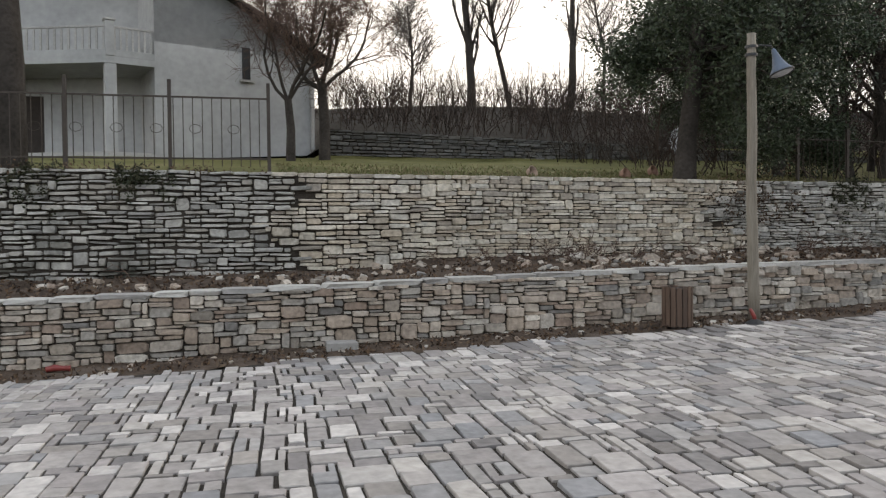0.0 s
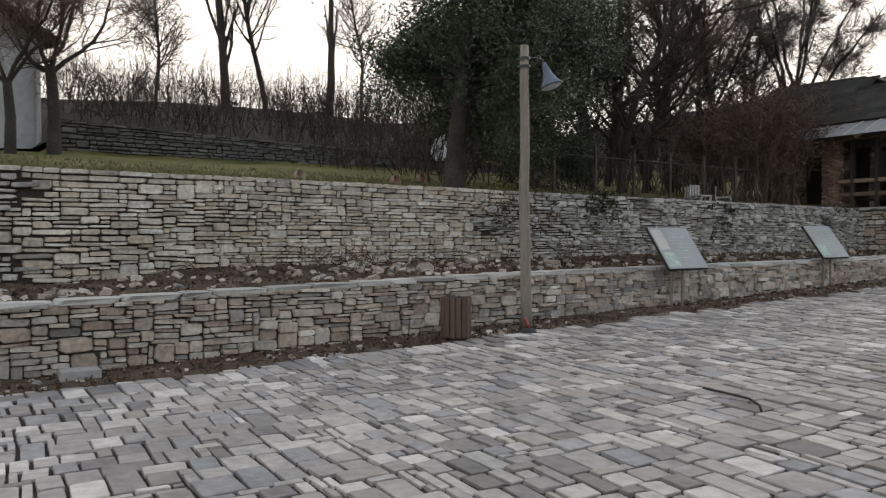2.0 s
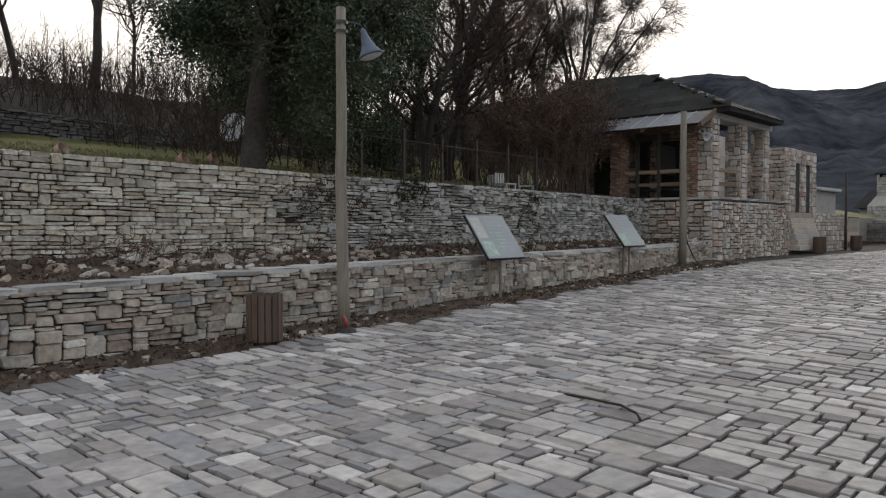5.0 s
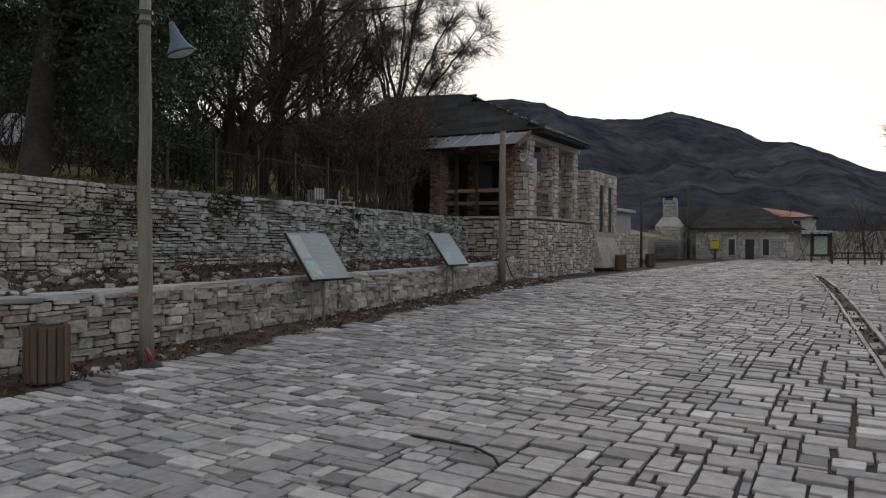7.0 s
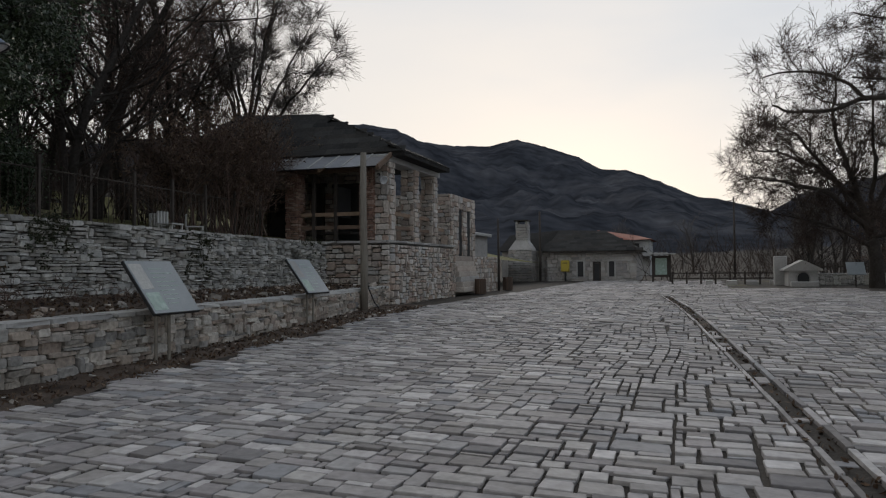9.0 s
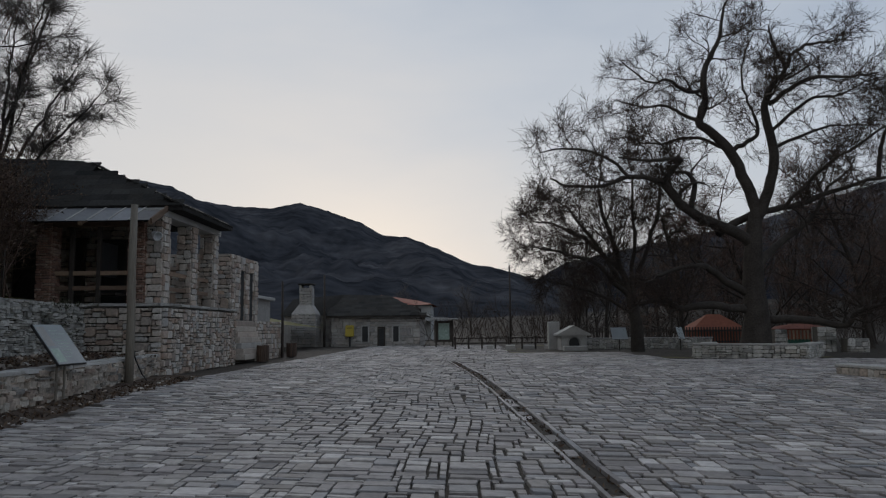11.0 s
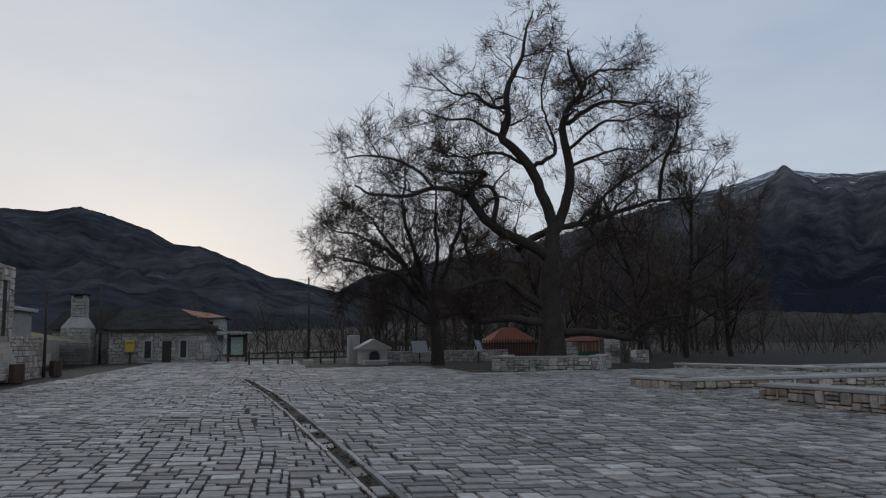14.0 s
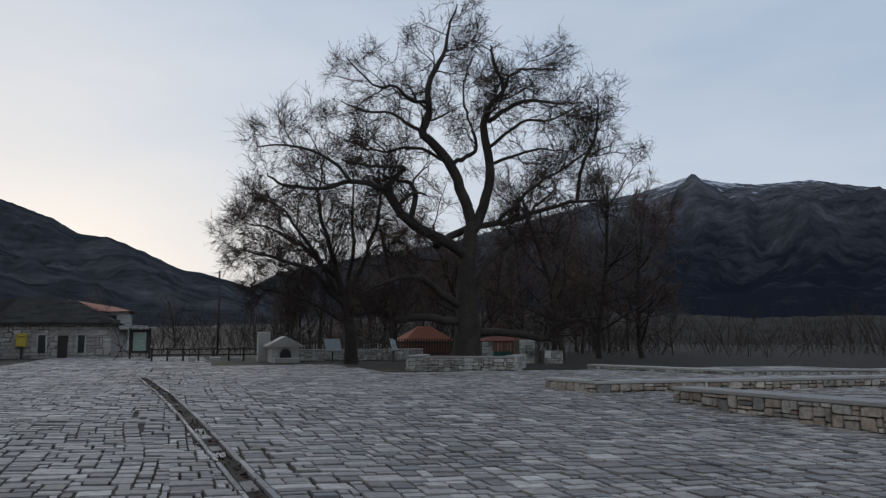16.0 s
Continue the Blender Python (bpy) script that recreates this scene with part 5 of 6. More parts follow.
part("mast", Solid().tube([(0, 0.05, -0.1), (0, 0.05, 0.85)], 0.03, 8).mesh("mast", M_DARKMETAL), sd)
part("arm", Solid().tube([m @ Vector((0, -0.4, 0.1)), m @ Vector((0, -0.3, 0.4)), m @ Vector((0, -0.05, 0.5))], 0.012, 6).mesh("arm", M_DARKMETAL), sd)
# dark fence and white garden things behind the far end of the upper wall
gf = thing("garden_fence", "dark iron garden fence above the old wall", "fence", (0, 14.4, 0))
for k in range(8):
    x = 11.2 + 1.25 * k
    part("post", box_mesh("post", M_IRON, x - 0.03, x + 0.03, -0.03, 0.03, up_top(x) - 0.1, up_top(x) + 1.25), gf)
for k in range(60):
    x = 11.2 + 0.15 * k
    part("bar", Solid().tube([(x, 0, up_top(x)), (x, 0, up_top(x) + 1.05)], 0.007, 4).mesh("bar", M_IRON), gf)
for z in (0.12, 1.0):
    part("rail", Solid().tube([(11.2, 0, up_top(11.2) + z), (20, 0, up_top(20) + z)], 0.013, 4).mesh("rail", M_IRON), gf)
for k, (x, y) in enumerate([(15.6, 14.0), (16.6, 14.1), (16.1, 14.6)]):
    e = thing("white_garden_chair", "small white slatted garden chair", "chair", (x, y, up_top(x) - 0.03), "garden chairs", turn=40 * k)
    part("seat", box_mesh("seat", M_CONC, -0.2, 0.2, -0.2, 0.2, 0.2, 0.23), e)
    for s in (-0.15, -0.05, 0.05, 0.15):
        part("back_slat", box_mesh("back_slat", M_CONC, s - 0.03, s + 0.03, 0.18, 0.2, 0.23, 0.5), e)
    for sx in (-0.17, 0.17):
        for sy in (-0.17, 0.17):
            part("leg", box_mesh("leg", M_CONC, sx - 0.02, sx + 0.02, sy - 0.02, sy + 0.02, 0, 0.2), e)

# ---------------------------------------------------------------- trees and scrub


def bare_tree(label, place, grower, bark, twig, group="", split=0.03, category="tree"):
    e = thing("tree", label, category, place, group)
    part("trunk", grower.mesh("trunk", bark, split, 9, True), e)
    part("crown", grower.mesh("crown", twig, 0, split), e, "bare winter twigs")
    return e


# the great plane tree
G = Grower(12)
TRUNK = [(0, 0, -0.3), (0.0, -0.12, 0.5), (0.0, -0.2, 1.4), (0.0, -0.12, 2.6), (0.0, -0.18, 3.9), (0.0, -0.32, 5.2), (0.0, -0.4, 5.6)]
G.keep([np.array(p) for p in TRUNK], np.array([0.8, 0.56, 0.46, 0.4, 0.33, 0.25, 0.2]), 14)


def plane_limb(r0, r1, reach, *joints):
    """A sinuous limb through its joints with ascending, twisting side growth."""
    run = sum(math.dist(a, b) for a, b in zip(joints, joints[1:]))
    G.curve(joints, r0 * 0.82, r1, 3, (max(3, round(run * 1.35)), 5, 4), reach * 1.45, wander=0.33, up=0.07, segs=6, shrink=0.62, spread=(30, 75), start=0.2 if r0 < 0.15 else 0.4)


plane_limb(0.27, 0.15, 1.6, (0.0, -0.2, 4.2), (-0.2, 0.5, 4.6), (-0.5, 1.6, 5.0), (-0.7, 2.5, 5.5), (-1.0, 3.1, 6.1), (-1.2, 3.4, 6.4))
plane_limb(0.13, 0.03, 2.3, (-1.2, 3.4, 6.4), (-1.4, 3.0, 6.9), (-1.6, 2.8, 7.1), (-1.8, 3.2, 7.1), (-2.0, 4.2, 7.0), (-2.2, 5.2, 7.1))
plane_limb(0.14, 0.03, 1.8, (-0.8, 2.3, 5.5), (-0.7, 2.1, 6.3), (-0.6, 2.3, 6.8), (-0.4, 2.7, 6.9), (-0.3, 3.3, 7.1))
plane_limb(0.12, 0.03, 2.2, (-1.2, 3.4, 6.4), (-1.6, 4.7, 6.5), (-2.1, 5.7, 6.1), (-2.6, 7.0, 6.0), (-3.0, 7.7, 6.2))
plane_limb(0.08, 0.02, 2, (-1.8, 4.7, 6.4), (-2.1, 5.8, 7.2), (-2.3, 6.9, 7.4), (-2.6, 8.0, 7.2))
plane_limb(0.28, 0.025, 2.2, (0.0, -0.4, 5.4), (0.1, -0.1, 6.5), (0.2, 0.5, 7.9), (0.3, 1.1, 8.6), (0.4, 1.5, 9.0), (0.5, 1.2, 9.8), (0.6, 1.2, 10.9), (0.7, 0.8, 11.8), (0.8, 0.4, 12.6), (0.9, 0.2, 13.6), (1.0, -0.2, 14.7))
plane_limb(0.1, 0.02, 2.1, (0.4, 1.5, 9.0), (0.8, 2.1, 9.5), (1.1, 2.6, 9.9), (1.5, 3.5, 10.0), (1.8, 4.4, 10.4))
plane_limb(0.1, 0.02, 2.2, (0.6, 1.2, 10.3), (0.1, 2.1, 10.2), (-0.3, 2.8, 10.5), (-0.8, 3.8, 10.3), (-1.2, 4.8, 11.0))
plane_limb(0.12, 0.02, 2.2, (0.2, 0.4, 7.8), (0.5, -0.3, 8.2), (0.9, -0.9, 8.6), (1.2, -1.0, 9.3), (1.5, -0.8, 10.4), (1.9, -0.8, 11.7), (2.2, -1.5, 13.3))
plane_limb(0.27, 0.025, 2.3, (0.0, -0.4, 5.2), (-0.2, -0.8, 6.2), (-0.4, -1.0, 7.5), (-0.6, -0.7, 8.7), (-0.8, -0.6, 9.4), (-0.9, -0.9, 10.1), (-1.1, -1.3, 10.6), (-1.3, -0.8, 11.5), (-1.5, -0.6, 12.1))
plane_limb(0.12, 0.02, 2.2, (-0.6, -0.8, 9.4), (-1.1, -1.7, 10.0), (-1.6, -2.3, 10.1), (-2.1, -3.2, 9.9), (-2.6, -3.9, 9.9))
plane_limb(0.1, 0.02, 2.2, (-1.0, -1.3, 10.6), (-0.3, -2.0, 11.5), (0.5, -3.4, 12.2), (1.2, -5.0, 12.5))
plane_limb(0.09, 0.02, 2.1, (-0.3, -1.0, 7.8), (0.6, -2.6, 8.5), (1.5, -4.4, 9.1), (2.4, -6.1, 9.3))
plane_limb(0.2, 0.04, 2.1, (0.3, 1.0, 4.6), (0.4, 0.2, 5.1), (0.5, -0.9, 5.5), (0.6, -2.3, 5.8), (0.8, -3.7, 6.3), (0.9, -5.5, 6.8), (1.0, -7.0, 7.0))
plane_limb(0.11, 0.02, 1.9, (0.9, -5.5, 6.8), (0.8, -5.6, 8.0), (0.6, -5.9, 8.9), (0.5, -6.2, 9.6), (0.3, -6.2, 10.3), (0.2, -6.2, 11.3))
plane_limb(0.2, 0.03, 2.3, (0.0, -0.3, 3.3), (0.7, -1.5, 4.3), (1.4, -2.9, 5.2), (2.1, -3.9, 6.3), (2.8, -5.6, 8.0))
plane_limb(0.2, 0.05, 1.7, (0.0, 0.0, 2.3), (-0.3, 0.9, 2.7), (-0.6, 1.5, 3.1), (-1.0, 2.1, 3.3), (-1.3, 3.0, 3.2), (-1.6, 3.9, 2.9))
plane_limb(0.2, 0.06, 1.4, (0.0, 0.1, 1.7), (-0.3, 1.6, 1.9), (-0.6, 2.9, 1.8), (-0.9, 3.4, 2.1), (-1.2, 4.6, 1.9))
plane_limb(0.2, 0.05, 1.5, (0.0, -0.5, 1.4), (-0.4, -1.8, 1.3), (-0.7, -3.1, 1.1), (-1.1, -3.4, 1.6), (-1.4, -4.9, 1.9))
plane_limb(0.09, 0.02, 2.2, (-0.5, -0.9, 8.4), (-0.2, -2.4, 9.6), (0.2, -4.0, 10.0), (0.4, -5.4, 10.8))
plane_limb(0.1, 0.02, 2.2, (0.5, -1.6, 5.6), (-0.6, -2.8, 7.0), (-1.4, -4.2, 8.0), (-1.6, -5.6, 8.6))
plane_limb(0.09, 0.02, 2.1, (0.2, 0.5, 7.9), (1.2, 1.6, 8.6), (2.0, 2.9, 8.6), (2.2, 4.2, 9.0))
G.fuzz(6, 0.46, 0.0065, 0.03, bent=True)
plane = bare_tree("huge old bare plane tree with twisting limbs in a stone planter", (31.5, -7.05, 0.64), G, M_BARK, M_TWIG, split=0.022)
tips = np.concatenate([q[:, -1] for q, r in G.fine])
part("withered_foliage", leaf_cloud("withered_foliage", tips, 4000, 0.03, 0.035, M_TWIG, 13), plane, "few shrivelled brown leaves")
# the smaller tree beside it
G = Grower(31)
G.keep([np.array(p) for p in [(0, 0, -0.2), (0.0, 0.0, 1.2), (0.1, 0.2, 2.6)]], np.array([0.34, 0.28, 0.25]), 10)
for pts, r0, ln in [([(0.1, 0.2, 2.5), (0, 0.8, 4.6), (0.3, 1.5, 7.2), (0, 1.3, 9.6)], 0.19, 2.6), ([(0.1, 0.2, 2.4), (-0.8, 1.8, 4.0), (-1.2, 3.7, 4.6), (-1.4, 5.0, 4.8)], 0.16, 2.4),
                    ([(0, 0.3, 3.2), (0.6, 2.2, 5.8), (0.4, 3.9, 7.8)], 0.15, 2.5), ([(0.1, 0.2, 2.6), (0.5, -0.8, 5.0), (0.4, -1.4, 7.6), (0.2, -1.2, 9.4)], 0.16, 2.5), ([(0, 0.2, 1.8), (-0.6, 2.2, 2.8), (-0.8, 4.4, 3.4)], 0.11, 2.0),
                    ([(0.1, 0.2, 2.8), (1.2, 1.6, 5.0), (1.8, 3.4, 6.2), (1.6, 4.6, 6.4)], 0.14, 2.4), ([(0.1, 0.2, 2.8), (-1.2, 0.2, 5.4), (-1.8, 0.4, 8.4)], 0.14, 2.4)]:
    G.curve(pts, r0 * 0.85, 0.02, 3, (11, 6, 4), ln * 1.3, wander=0.3, up=0.04, segs=5, shrink=0.6, spread=(30, 75), start=0.25)
G.fuzz(6, 0.5, 0.0078, 0.03)
bare_tree("bare spreading tree with a slim dark trunk on the grass", (38.6, -4.35, 0.62), G, M_BARK, M_TWIG, split=0.022)


def common_tree(seed, height, r, levels, kids, ln, wander=0.22, up=0.1, lean=(0, 0), stems=1, spread=(30, 65), first=0.3, fuzz=None):
    g = Grower(seed)
    for s in range(stems):
        a = s * 2.4
        o = 0.35 * (stems > 1)
        g.branch((o * math.cos(a), o * math.sin(a), -0.2), (lean[0] + 0.13 * (stems > 1) * math.cos(a), lean[1] + 0.13 * (stems > 1) * math.sin(a), 1), height, r, levels, kids, wander * 0.35, up, 8, ln, spread, (9, 5, 3, 3, 3), 0, start=first)
    if fuzz:
        g.fuzz(*fuzz)
    return g


# bare trees behind the old wall, beside the stone house
for k, (x, y, h, st, sd) in enumerate([(15.0, 16.6, 7.8, 2, 61), (16.6, 17.2, 8.6, 2, 62), (18.4, 17.8, 8.8, 2, 63), (13.4, 18.4, 7.6, 2, 64), (25.8, 21.5, 9.2, 1, 65), (20.6, 19.6, 9.0, 1, 67), (23.0, 20.8, 9.4, 2, 68), (17.2, 19.4, 8.8, 2, 69), (19.6, 16.9, 8.2, 1, 70), (27.6, 21.8, 8.8, 1, 66), (29.4, 23.0, 8.2, 1, 60)]):
    bare_tree("bare tree with several thin upright stems behind the old wall", (x, y, up_ground(x, y) - 0.1), common_tree(sd, h, 0.12, 2, (20, 10), 0.34, wander=0.28, up=0.09, stems=st, first=0.16, spread=(30, 70), fuzz=(7, 0.6)), M_BARK, M_TWIGR if k in (1, 2, 6) else M_TWIG, "trees behind the old wall", 0.02)
# tall bare tree with a wide fine crown behind the house
G = Grower(58)
G.keep([np.array(p) for p in [(0, 0, -0.3), (0.05, 0.0, 2.0), (0.0, 0.1, 4.4)]], np.array([0.26, 0.2, 0.17]), 10)
for k in range(11):
    a, lift = 2.4 * k, 0.55 + 0.13 * k
    c, s_ = math.cos(a), math.sin(a)
    h0, out = 2.6 + 0.22 * k, 3.9 - 0.2 * k
    G.curve([(0, 0.05, h0), (c * out * 0.35, s_ * out * 0.35, h0 + 1.0 + lift), (c * out * 0.72, s_ * out * 0.72, h0 + 1.6 + 2.2 * lift), (c * out, s_ * out, h0 + 1.9 + 3.2 * lift)], 0.075, 0.012, 3, (8, 5, 3), 2.1, wander=0.2, up=0.06, segs=5, shrink=0.58, spread=(22, 60), start=0.25)
G.fuzz(10, 0.6, 0.0062, 0.025)
bare_tree("tall bare tree with a wide fine crown behind the stone house", (28.2, 19.9, 2.6), G, M_BARK, M_TWIGG, "trees behind the old wall", 0.02)
# dense brown shrub against the house
for k, (x, y, h, sd) in enumerate([(18.6, 14.8, 3.2, 71), (19.9, 14.9, 3.5, 72), (17.6, 15.3, 2.6, 73), (20.6, 15.6, 3.3, 75)]):
    g = Grower(sd)
    for j in range(26):
        a = g.g.uniform(0, 6.28)
        g.branch((g.g.normal(0, 0.3), g.g.normal(0, 0.25), -0.1), (0.36 * math.cos(a), 0.3 * math.sin(a), 1), h * g.g.uniform(0.75, 1.05), 0.022, 2, (12, 7), 0.16, 0.02, 5, 0.34, (20, 55), (4, 3, 3))
    e = thing("shrub", "tall dense brown leafless shrub beside the stone house", "shrub", (x, y, up_ground(x, y)), "shrubs beside the house")
    part("twigwork", g.mesh("twigwork", M_TWIGR), e)
    cs = [(q[0], q[1], q[2]) for ls in g.lines.values() for q, r in [(p[-1], 0) for p, _ in ls[::4]]]
    part("dry_leaves", leaf_cloud("dry_leaves", cs, 5000, 0.10, 0.035, M_DEADLEAF, sd), e, "withered brown leaves")

# evergreen tree leaning over the upper wall
G = Grower(41)
G.keep([np.array(p) for p in [(0, 0, -0.3), (0.12, 0.05, 0.8), (0.3, 0.1, 2.0), (0.55, 0.25, 3.4), (0.7, 0.4, 5.0)]], np.array([0.26, 0.19, 0.17, 0.14, 0.09]), 10)
tips = []
for j in range(34):
    a = G.g.uniform(0, 6.28)
    h = G.g.uniform(1.3, 5.0)
    d = np.array([math.cos(a) * 1.15 + 0.25, math.sin(a) * 0.8, G.g.uniform(-0.15, 0.65)])
    G.branch((0.3 + 0.07 * h, 0.2, h), d, G.g.uniform(1.6, 3.1), 0.055, 2, (7, 5), 0.2, 0.02, 5, 0.45, (25, 70), (5, 4, 3))
e = thing("tree", "dark evergreen tree with glossy leaves leaning over the wall", "tree", (8.15, 13.85, up_ground(8.15, 13.85)))
part("trunk", G.mesh("trunk", M_BARK, 0.03, 9, True), e)
br = part("branchwork", G.mesh("branchwork", M_BARK, 0, 0.03), e)
tips = [p[k] for ls in G.lines.values() for p, r in ls if r[0] < 0.05 for k in (-1, len(p) // 2)]
part("crown", leaf_cloud("crown", tips, 105000, 0.16, 0.038, M_LEAF, 42), e, "dense dark green leaves")
# second evergreen further along
G = Grower(43)
G.keep([np.array(p) for p in [(0, 0, -0.3), (0.1, 0.0, 1.5), (0.1, 0.1, 5.5)]], np.array([0.16, 0.13, 0.07]), 9)
for j in range(34):
    a = G.g.uniform(0, 6.28)
    h = G.g.uniform(0.5, 5.0)
    G.branch((0.1, 0.05, h), (math.cos(a), math.sin(a), G.g.uniform(-0.2, 0.5)), G.g.uniform(1.3, 2.3), 0.04, 2, (7, 5), 0.2, 0.0, 5, 0.45, (25, 70), (4, 3, 3))
e = thing("tree", "dark green bushy evergreen tree behind the old wall", "tree", (11.9, 16.0, up_ground(11.9, 16.0)))
part("trunk", G.mesh("trunk", M_BARK), e)
part("crown", leaf_cloud("crown", [p[k] for ls in G.lines.values() for p, r in ls if r[0] < 0.04 for k in (-1, len(p) // 2)], 70000, 0.16, 0.036, M_LEAF, 44), e, "dense dark green leaves")

for x, y, sc in ((17.6, 27.5, 1.0),):
    copy_thing(e, pose(x, y, up_ground(x, y), 0, 0, 70 * x) @ Matrix.Scale(sc, 4))["label"] = "dark green bushy evergreen tree on the slope"

# trees in front of the white house and on the slope
for x, y, fork, h, r, sd, kids, lab in [(0.78, 22.0, 1.75, 4.2, 0.12, 81, (8, 5, 3), "bare fruit tree in front of the white house"), (1.75, 22.4, 2.1, 4.6, 0.15, 82, (9, 5, 3), "bare fruit tree in front of the white house"),
                                        (-4.25, 14.7, 3.6, 4.2, 0.24, 84, (6, 5, 3), "thick dark bare tree behind the iron fence")]:
    g = Grower(sd)
    g.keep([np.array(p) for p in [(0, 0, -0.2), (0.02, 0, fork * 0.5), (-0.05, 0, fork)]], np.array([r * 1.2, r, r * 0.85]), 9)
    for j in range(5):
        a = j * 1.3 + g.g.uniform(-0.3, 0.3)
        g.branch((-0.05, 0, fork - 0.1), (0.55 * math.cos(a), 0.55 * math.sin(a), 1.0), h * 0.7, r * 0.42, 3, kids, 0.19, 0.05, 6, 0.5, (25, 65), (7, 4, 3, 3))
    g.fuzz(4, 0.4, 0.0045, 0.02)
    bare_tree(lab, (x, y, up_ground(x, y)), g, M_BARK, M_TWIGR, "bare trees by the white house", 0.018)
for x, y, h, r, sd, spr, lab in [(10.8, 39.3, 13.5, 0.24, 91, (8, 22), "tall bare poplar on the slope"), (13.2, 40, 9.5, 0.16, 92, (35, 70), "bare tree on the slope"), (17.0, 41, 8.5, 0.26, 93, (8, 20), "pollarded trunk with one thin shoot on the slope"), (7.2, 38, 5.5, 0.1, 94, (30, 70), "small bare tree on the slope"), (20.5, 44, 8, 0.12, 95, (30, 70), "bare tree on the slope"), (2, 40, 7, 0.12, 96, (30, 70), "bare tree on the slope")]:
    g = common_tree(sd, h, r, 2, (6, 4) if sd == 93 else (30, 9), 0.27 if sd == 91 else 0.36, spread=spr, first=0.12 if sd == 91 else 0.35, fuzz=(6, 0.7, 0.008))
    bare_tree(lab, (x, y, up_ground(x, y)), g, M_BARK, M_TWIGG, "trees on the slope", 0.03)

# scrub on the slope behind the back wall, far woods at the end of the square and below the mountains


def thicket(name, label, spots, height, stems, kids, mat, seed, spread=0.9, thin=0.02):
    """Clumps of bare stems; a handful of clumps is grown and set out turned and stretched."""
    clumps = []
    for c in range(5):
        g = Grower(seed * 10 + c)
        for j in range(stems):
            a = g.g.uniform(0, 6.28)
            g.branch((g.g.normal(0, spread), g.g.normal(0, spread), -0.1), (0.45 * math.cos(a), 0.45 * math.sin(a), 1), height * g.g.uniform(0.6, 1.1), thin, 2, kids, 0.2, 0.03, 4, 0.42, (20, 60), (3, 3, 3))
        clumps.append(g.arrays())
    g, vs, qs, n = np.random.default_rng(seed), [], [], 0
    for x, y, z, s in spots:
        v, q = clumps[int(g.integers(5))]
        a = g.uniform(0, 6.28)
        m = np.array([[math.cos(a), -math.sin(a), 0], [math.sin(a), math.cos(a), 0], [0, 0, 1]]) * np.array([s, s, s * g.uniform(0.8, 1.2)])
        vs.append(v @ m.T + np.array([x, y, z]))
        qs.append(q + n)
        n += len(v)
    return tagged(part(name, mesh_np(name, np.concatenate(vs), np.concatenate(qs), mat)), label, "scrub", kind="stuff")


g0 = np.random.default_rng(77)
spots = [(x, y, up_ground(x, y), s) for x, y, s in zip(g0.uniform(2.5, 34, 250), 25.0 + g0.uniform(0, 1, 250) ** 1.1 * 24, g0.uniform(0.7, 1.3, 250))]
thicket("scrub", "tangled leafless scrub on the slope above the back wall", spots, 2.5, 7, (5, 2), M_TWIG, 78)
spots = [(x, y, up_ground(x, y), s) for x, y, s in zip(g0.uniform(9, 23, 40), g0.uniform(15.5, 24, 40), g0.uniform(0.6, 1.2, 40))]
thicket("undergrowth", "dark leafless undergrowth among the trees", spots, 2.0, 9, (5, 3), M_TWIG, 79)
for k, (x, y, h) in enumerate([(41, -16.4, 9.4), (42.5, -19.4, 10.2), (43, -22.6, 9.0), (45, -13.0, 8.6), (47, -9.0, 8.0)]):
    bare_tree("bare reddish-brown tree with fine upswept twigs behind the plane tree", (x, y, 0.4), common_tree(320 + k, h, 0.17, 3, (18, 7, 4), 0.42, wander=0.3, up=0.07, first=0.12, spread=(35, 80), fuzz=(6, 0.6, 0.0095)), M_BARK, M_TWIGR if k != 1 else M_TWIGG, "trees behind the plane tree", 0.022)
wood = []
for k in range(6):
    g = common_tree(300 + k, 7.5 + k % 3, 0.13, 2, (18, 8), 0.42, spread=(25, 60), first=0.15, fuzz=(3, 1.0, 0.012, 0.08))
    wood.append(bare_tree("bare grey-brown tree in the valley wood", (52 + k, -14 - 3.0 * k, 0.5), g, M_BARK, M_TWIGG, "trees of the valley wood", 0.03))
g1 = np.random.default_rng(99)
for k in range(38):
    az = radians(g1.uniform(-38, -7) if k % 3 else g1.uniform(-52, 4.5))
    d = g1.uniform(50, 72) if k % 3 else g1.uniform(60, 105)
    if -8 < math.degrees(az) < 5:
        d = g1.uniform(72, 120)
    o = copy_thing(wood[k % 6], pose(3 + d * math.cos(az), 3.5 + d * math.sin(az), 0.3, 0, 0, g1.uniform(0, 360)) @ Matrix.Scale(g1.uniform(0.7, 1.05) * (1.0 if math.degrees(az) > -34 else 0.6), 4))
spots = [(3 + d * math.cos(a), 3.5 + d * math.sin(a), 0.4, s) for d, a, s in zip(g1.uniform(50, 100, 100), np.radians(g1.uniform(-55, 16, 100)), g1.uniform(0.7, 1.3, 100))]
spots = [q for q in spots if not (q[0] < 100 and q[1] > 4.5)]
thicket("valley_scrub", "belt of bare scrub and woodland at the valley's edge", spots, 3.4, 13, (5, 3), M_TWIG, 101, 1.9, 0.024)

# ---------------------------------------------------------------- litter, rubble, ivy, grass
g2 = np.random.default_rng(55)


